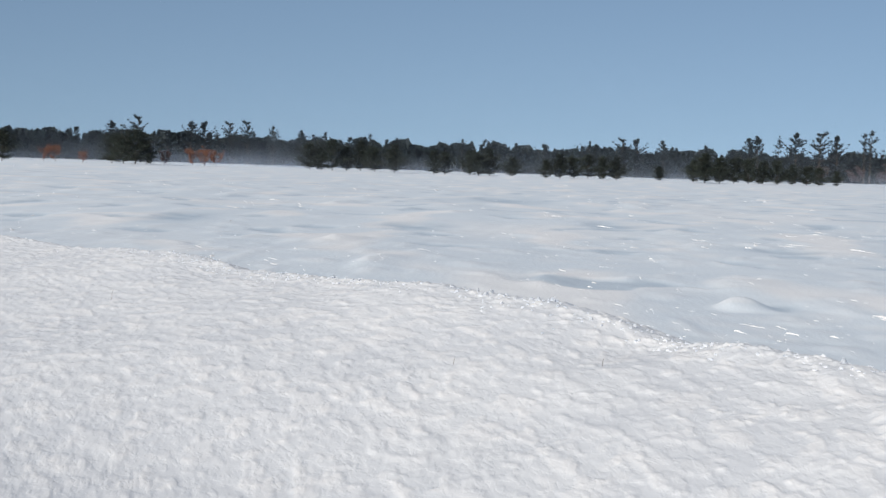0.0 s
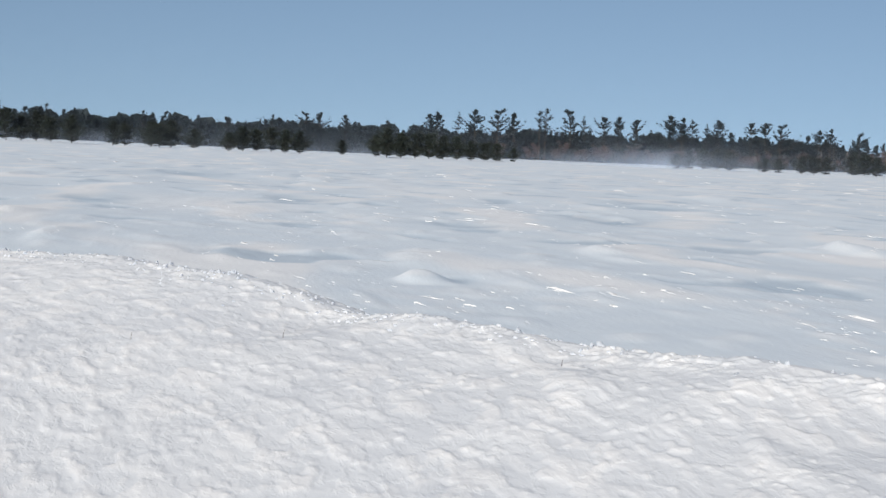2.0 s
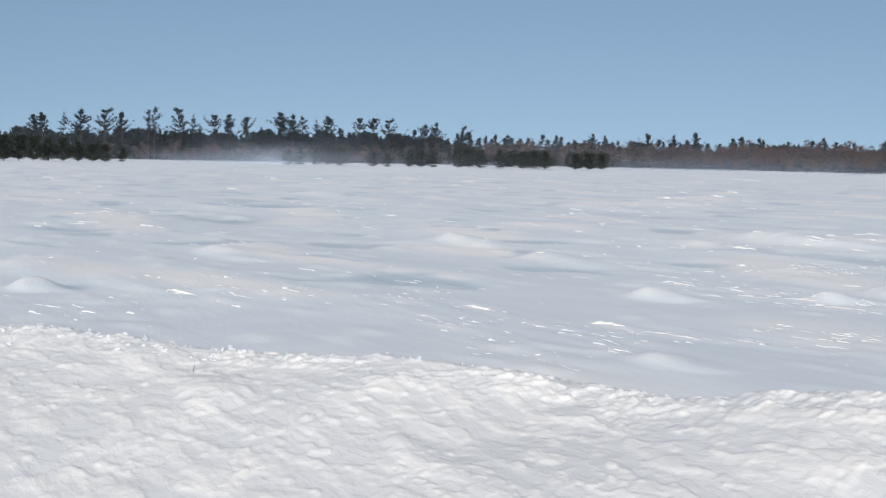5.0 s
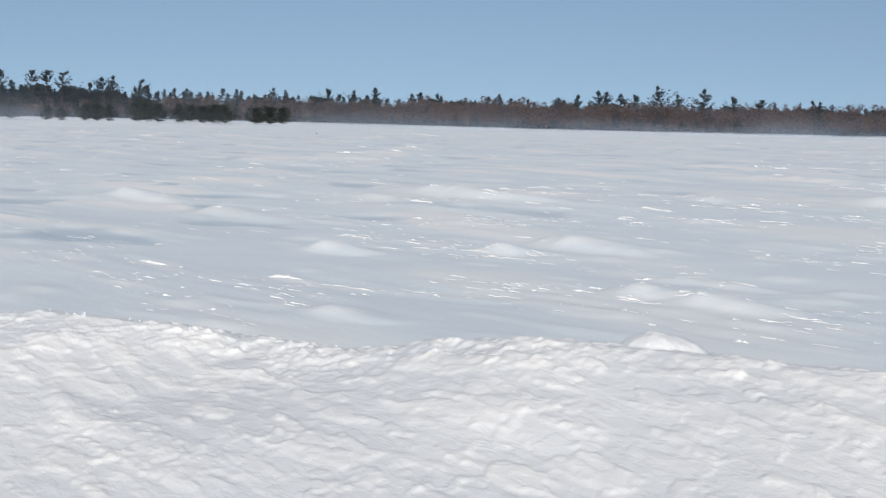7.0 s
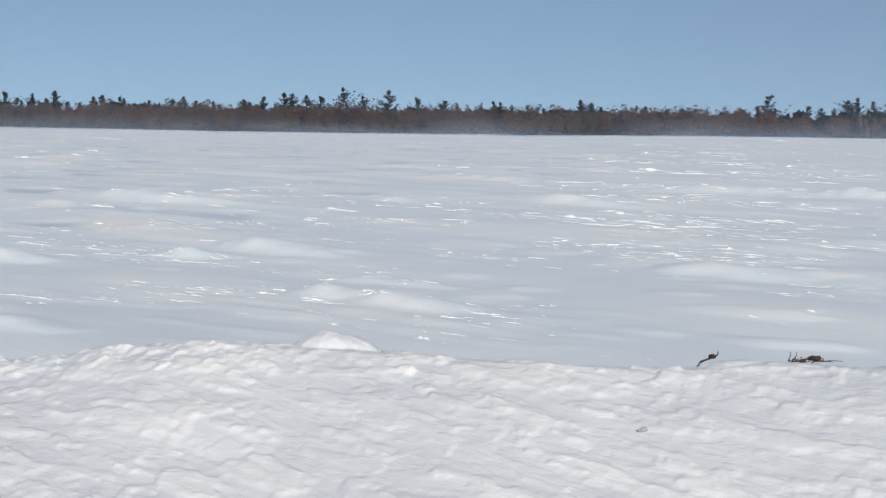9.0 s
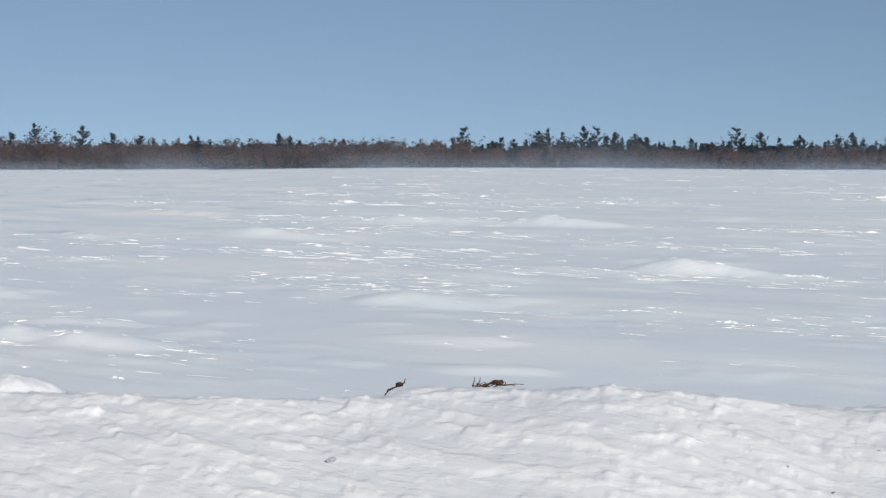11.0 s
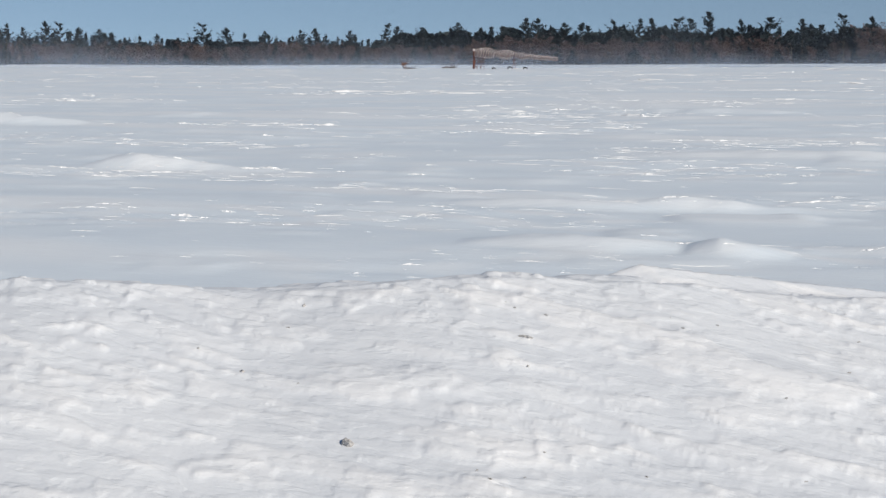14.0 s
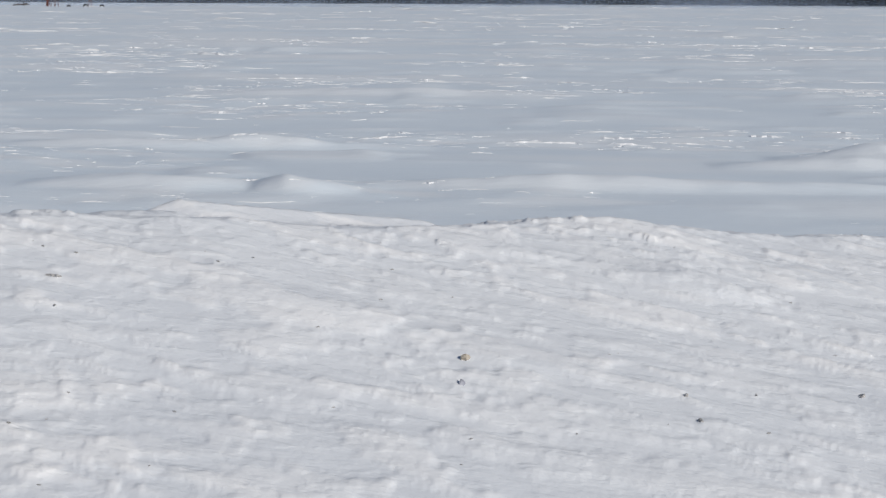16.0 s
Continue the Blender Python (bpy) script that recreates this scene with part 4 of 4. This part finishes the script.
# ---- small things on the bank ----
def blob(seed, sizes, cut=0.75, rough=0.25):
    """A rounded, chipped lump, flattened by a few planes."""
    bm = bmesh.new()
    bmesh.ops.create_icosphere(bm, subdivisions=2, radius=1.0)
    r = np.random.default_rng(seed)
    planes = [Vector(r.normal(0, 1, 3)).normalized() for _ in range(6)]
    for v in bm.verts:
        p = v.co.copy()
        for n in planes:
            d = p.dot(n)
            if d > cut:
                p -= n * (d - cut) * 0.85
        q = p * 2.1 + Vector((seed * 1.7, 0, 0))
        p *= 1 + rough * noise.noise(q)
        v.co = Vector((p.x * sizes[0], p.y * sizes[1], p.z * sizes[2]))
    return bm


def lump_mesh(name, seed, sizes, mat, cut=0.75, rough=0.25):
    bm = blob(seed, sizes, cut, rough)
    me = bpy.data.meshes.new(name)
    bm.to_mesh(me)
    bm.free()
    me.materials.append(mat)
    for p in me.polygons:
        p.use_smooth = False
    return me


CLODS = [lump_mesh("snow_clod", 700 + k, (1.0, 0.8, 0.62), SNOW_CLOD, 0.7, 0.35) for k in range(6)]
r3 = np.random.default_rng(9)
for k in range(60):
    x = float(-16 + 12.5 * r3.random() ** 0.9)
    y = float(crest_line(x)) + float(r3.normal(-0.02, 0.07))
    s = float(r3.uniform(0.010, 0.024)) * (1.25 if x < -6 else 0.8)
    ob = new("snow_clod", CLODS[int(r3.integers(6))])
    ob.matrix_world = Matrix.LocRotScale((x, y, bank_at(x, y) - 0.1 * s), Euler(r3.uniform(0, 6, 3)), (s * 1.25, s, s * float(r3.uniform(0.7, 1.0))))
    tagged(ob, "small broken clod of white crusted snow on the bank", "snow clod", "snow clods on the bank")

CRUMBS = []
bm = bmesh.new()
bmesh.ops.create_icosphere(bm, subdivisions=1, radius=1.0)
v0 = np.array([tuple(v.co) for v in bm.verts])
f0 = np.array([[v.index for v in f.verts] for f in bm.faces])
bm.free()
n = 600
cx = -24 + 19 * r3.random(n) ** 0.8
cy = crest_line(cx) + r3.normal(-0.04, 0.14, n)
cz = bank_height(cx, cy)
for k in range(n):
    s = r3.uniform(0.003, 0.008) * (1 + 0.6 * (cx[k] < -6))
    w = v0 * (1 + 0.3 * r3.normal(0, 1, (len(v0), 1))) * s * np.array([1.4, 1.0, 0.8])
    CRUMBS.append((w + (cx[k], cy[k], cz[k]), f0))
tagged(new("snow_crumbs", mesh_of("snow_crumbs", *joined(CRUMBS), SNOW_CLOD)), "loose crumbs of snow crust scattered on the bank", "snow crumbs", kind="stuff")

# frozen grit and ice, and one dark lump added for a drift's shade
for x, y, size, seed, mat, label in (
    (0.88, 4.24, (0.022, 0.016, 0.014), 801, STONE, "grey gritty frozen clod on the bank"),
    (1.51, 4.72, (0.024, 0.010, 0.006), 802, STONE, "flat dark grey sliver of frozen grit"),
    (2.54, 4.11, (0.018, 0.013, 0.013), 803, TAN_STONE, "tan frozen clod half sunk in snow"),
    (-0.82, 4.98, (0.022, 0.016, 0.012), 804, ICE_AND_SHADE, "bluish grey chunk of ice in the crust"),
    # no ice here: a dark lump in place of the block's shaded side
    (2.45, 3.97, (0.012, 0.010, 0.012), 805, ICE_AND_SHADE, "dark bluish lump added as the shade at the foot of a drift"),
    (0.90, 5.09, (0.007, 0.006, 0.006), 806, STONE, "small dark pebble on the snow"),
    (0.66, 4.71, (0.009, 0.006, 0.006), 807, STONE, "small dark pebble on the snow"),
    (3.76, 3.78, (0.016, 0.009, 0.008), 808, STONE, "small dark pebble on the snow"),
    (3.11, 3.81, (0.011, 0.008, 0.009), 809, STONE, "small dark pebble on the snow"),
    (3.05, 3.66, (0.011, 0.009, 0.008), 810, STONE, "small dark pebble on the snow")):
    ob = new("ice_and_shade_lump" if mat is ICE_AND_SHADE else "frozen_clod" if size[0] > 0.017 else "pebble", lump_mesh("lump", seed, size, mat, 0.7, 0.3))
    ob.matrix_world = pose(x, y, bank_at(x, y) + 0.05 * size[2], 12, -8, seed * 37 % 360)
    tagged(ob, label, "ice" if mat is ICE_AND_SHADE else "stone")
GRIT = lump_mesh("pebble", 820, (1.0, 0.7, 0.6), STONE, 0.7, 0.3)
for k in range(46):
    x, y = float(r3.uniform(0.4, 4.6)), float(r3.uniform(3.5, 5.0))
    s = float(r3.uniform(0.0025, 0.006))
    ob = new("pebble", GRIT)
    ob.matrix_world = Matrix.LocRotScale((x, y, bank_at(x, y) + 0.05 * s), Euler((0, 0, float(r3.uniform(0, 6)))), (s * 1.6, s, s * 0.6))
    tagged(ob, "small dark bit of road grit on the snow", "pebble", "road grit on the bank")


# ---- the dead weed that pokes out of the crest ----
def weed():
    x0, y0 = -0.74, 5.62
    ob = thing("dead_weed", pose(x0, y0, 0.918), "dry brown weed stalks arching out of the snow crest", "weed")

    def at(dx, dy, up):
        return (0.88 * dx, dy, 0.045 * dx + up * 0.8)

    part("stem", mesh_of("stem", *tube([at(0, 0, -0.02), at(0.004, 0, 0.025), at(0.02, 0.01, 0.05), at(0.05, 0.02, 0.062), at(0.07, 0.02, 0.066)], [0.0048, 0.0046, 0.004, 0.003, 0.002], 7), STALK, True), ob)
    part("seed_head", lump_mesh("seed_head", 830, (0.014, 0.010, 0.009), SEED, 0.8, 0.4), ob, "dark dry seed head").location = at(0.062, 0.02, 0.072)
    part("twig", mesh_of("twig", *tube([at(0.07, 0.02, 0.07), at(0.082, 0.02, 0.078), at(0.086, 0.02, 0.095)], [0.003, 0.003, 0.002], 5), STALK, True), ob)
    part("stem", mesh_of("stem", *tube([at(0.08, 0.02, 0.04), at(0.14, 0.0, 0.02), at(0.20, -0.01, 0.012), at(0.27, -0.01, 0.01), at(0.33, 0.0, 0.022)], [0.0008, 0.0009, 0.001, 0.001, 0.0012], 5), STALK, True), ob)
    part("stem", mesh_of("stem", *tube([at(0.31, 0, 0.02), at(0.36, 0.01, 0.045), at(0.42, 0.02, 0.06), at(0.47, 0.02, 0.065)], [0.003, 0.004, 0.004, 0.003], 6), STALK, True), ob)
    part("seed_head", lump_mesh("seed_head", 831, (0.023, 0.011, 0.010), SEED, 0.95, 0.9), ob, "dark matted seed head").location = at(0.452, 0.02, 0.062)
    part("seed_head", lump_mesh("seed_head", 832, (0.011, 0.008, 0.007), SEED, 0.8, 0.5), ob).location = at(0.40, 0.02, 0.052)
    r = np.random.default_rng(77)
    for k in range(24):
        sx = r.uniform(0.33, 0.49)
        d = np.array([r.normal(0, 0.022), r.normal(0, 0.015), r.uniform(-0.005, 0.018)])
        if k in (3, 15):
            d = np.array([r.normal(0, 0.008), 0, 0.034])
        if k == 5:
            d = np.array([0.075, 0, 0.004])
            sx = 0.47
        p = np.array(at(sx, 0.02, 0.05))
        part("twig", mesh_of("twig", *tube([p, p + d * 0.55 + [0.004, 0, 0.003], p + d], [0.0022, 0.0016, 0.0009], 5), STALK, True), ob)


weed()
# single dry grass stems on the bank
for k, (x, y, h, lean) in enumerate(((-16.0, 4.3, 0.13, 0.8), (-8.2, 5.2, 0.05, 0.4), (-9.0, 4.6, 0.05, 0.6), (-6.1, 5.55, 0.035, 0.3))):
    ob = thing("grass_stem", pose(x, y, bank_at(x, y)), "single dry tan grass stem leaning from the snow", "grass", "grass stems")
    part("stem", mesh_of("stem", *tube([(0, 0, -0.02), (h * lean * 0.5, 0, h * 0.6), (h * lean, 0, h)], [0.002, 0.0016, 0.001], 5), STALK, True), ob)
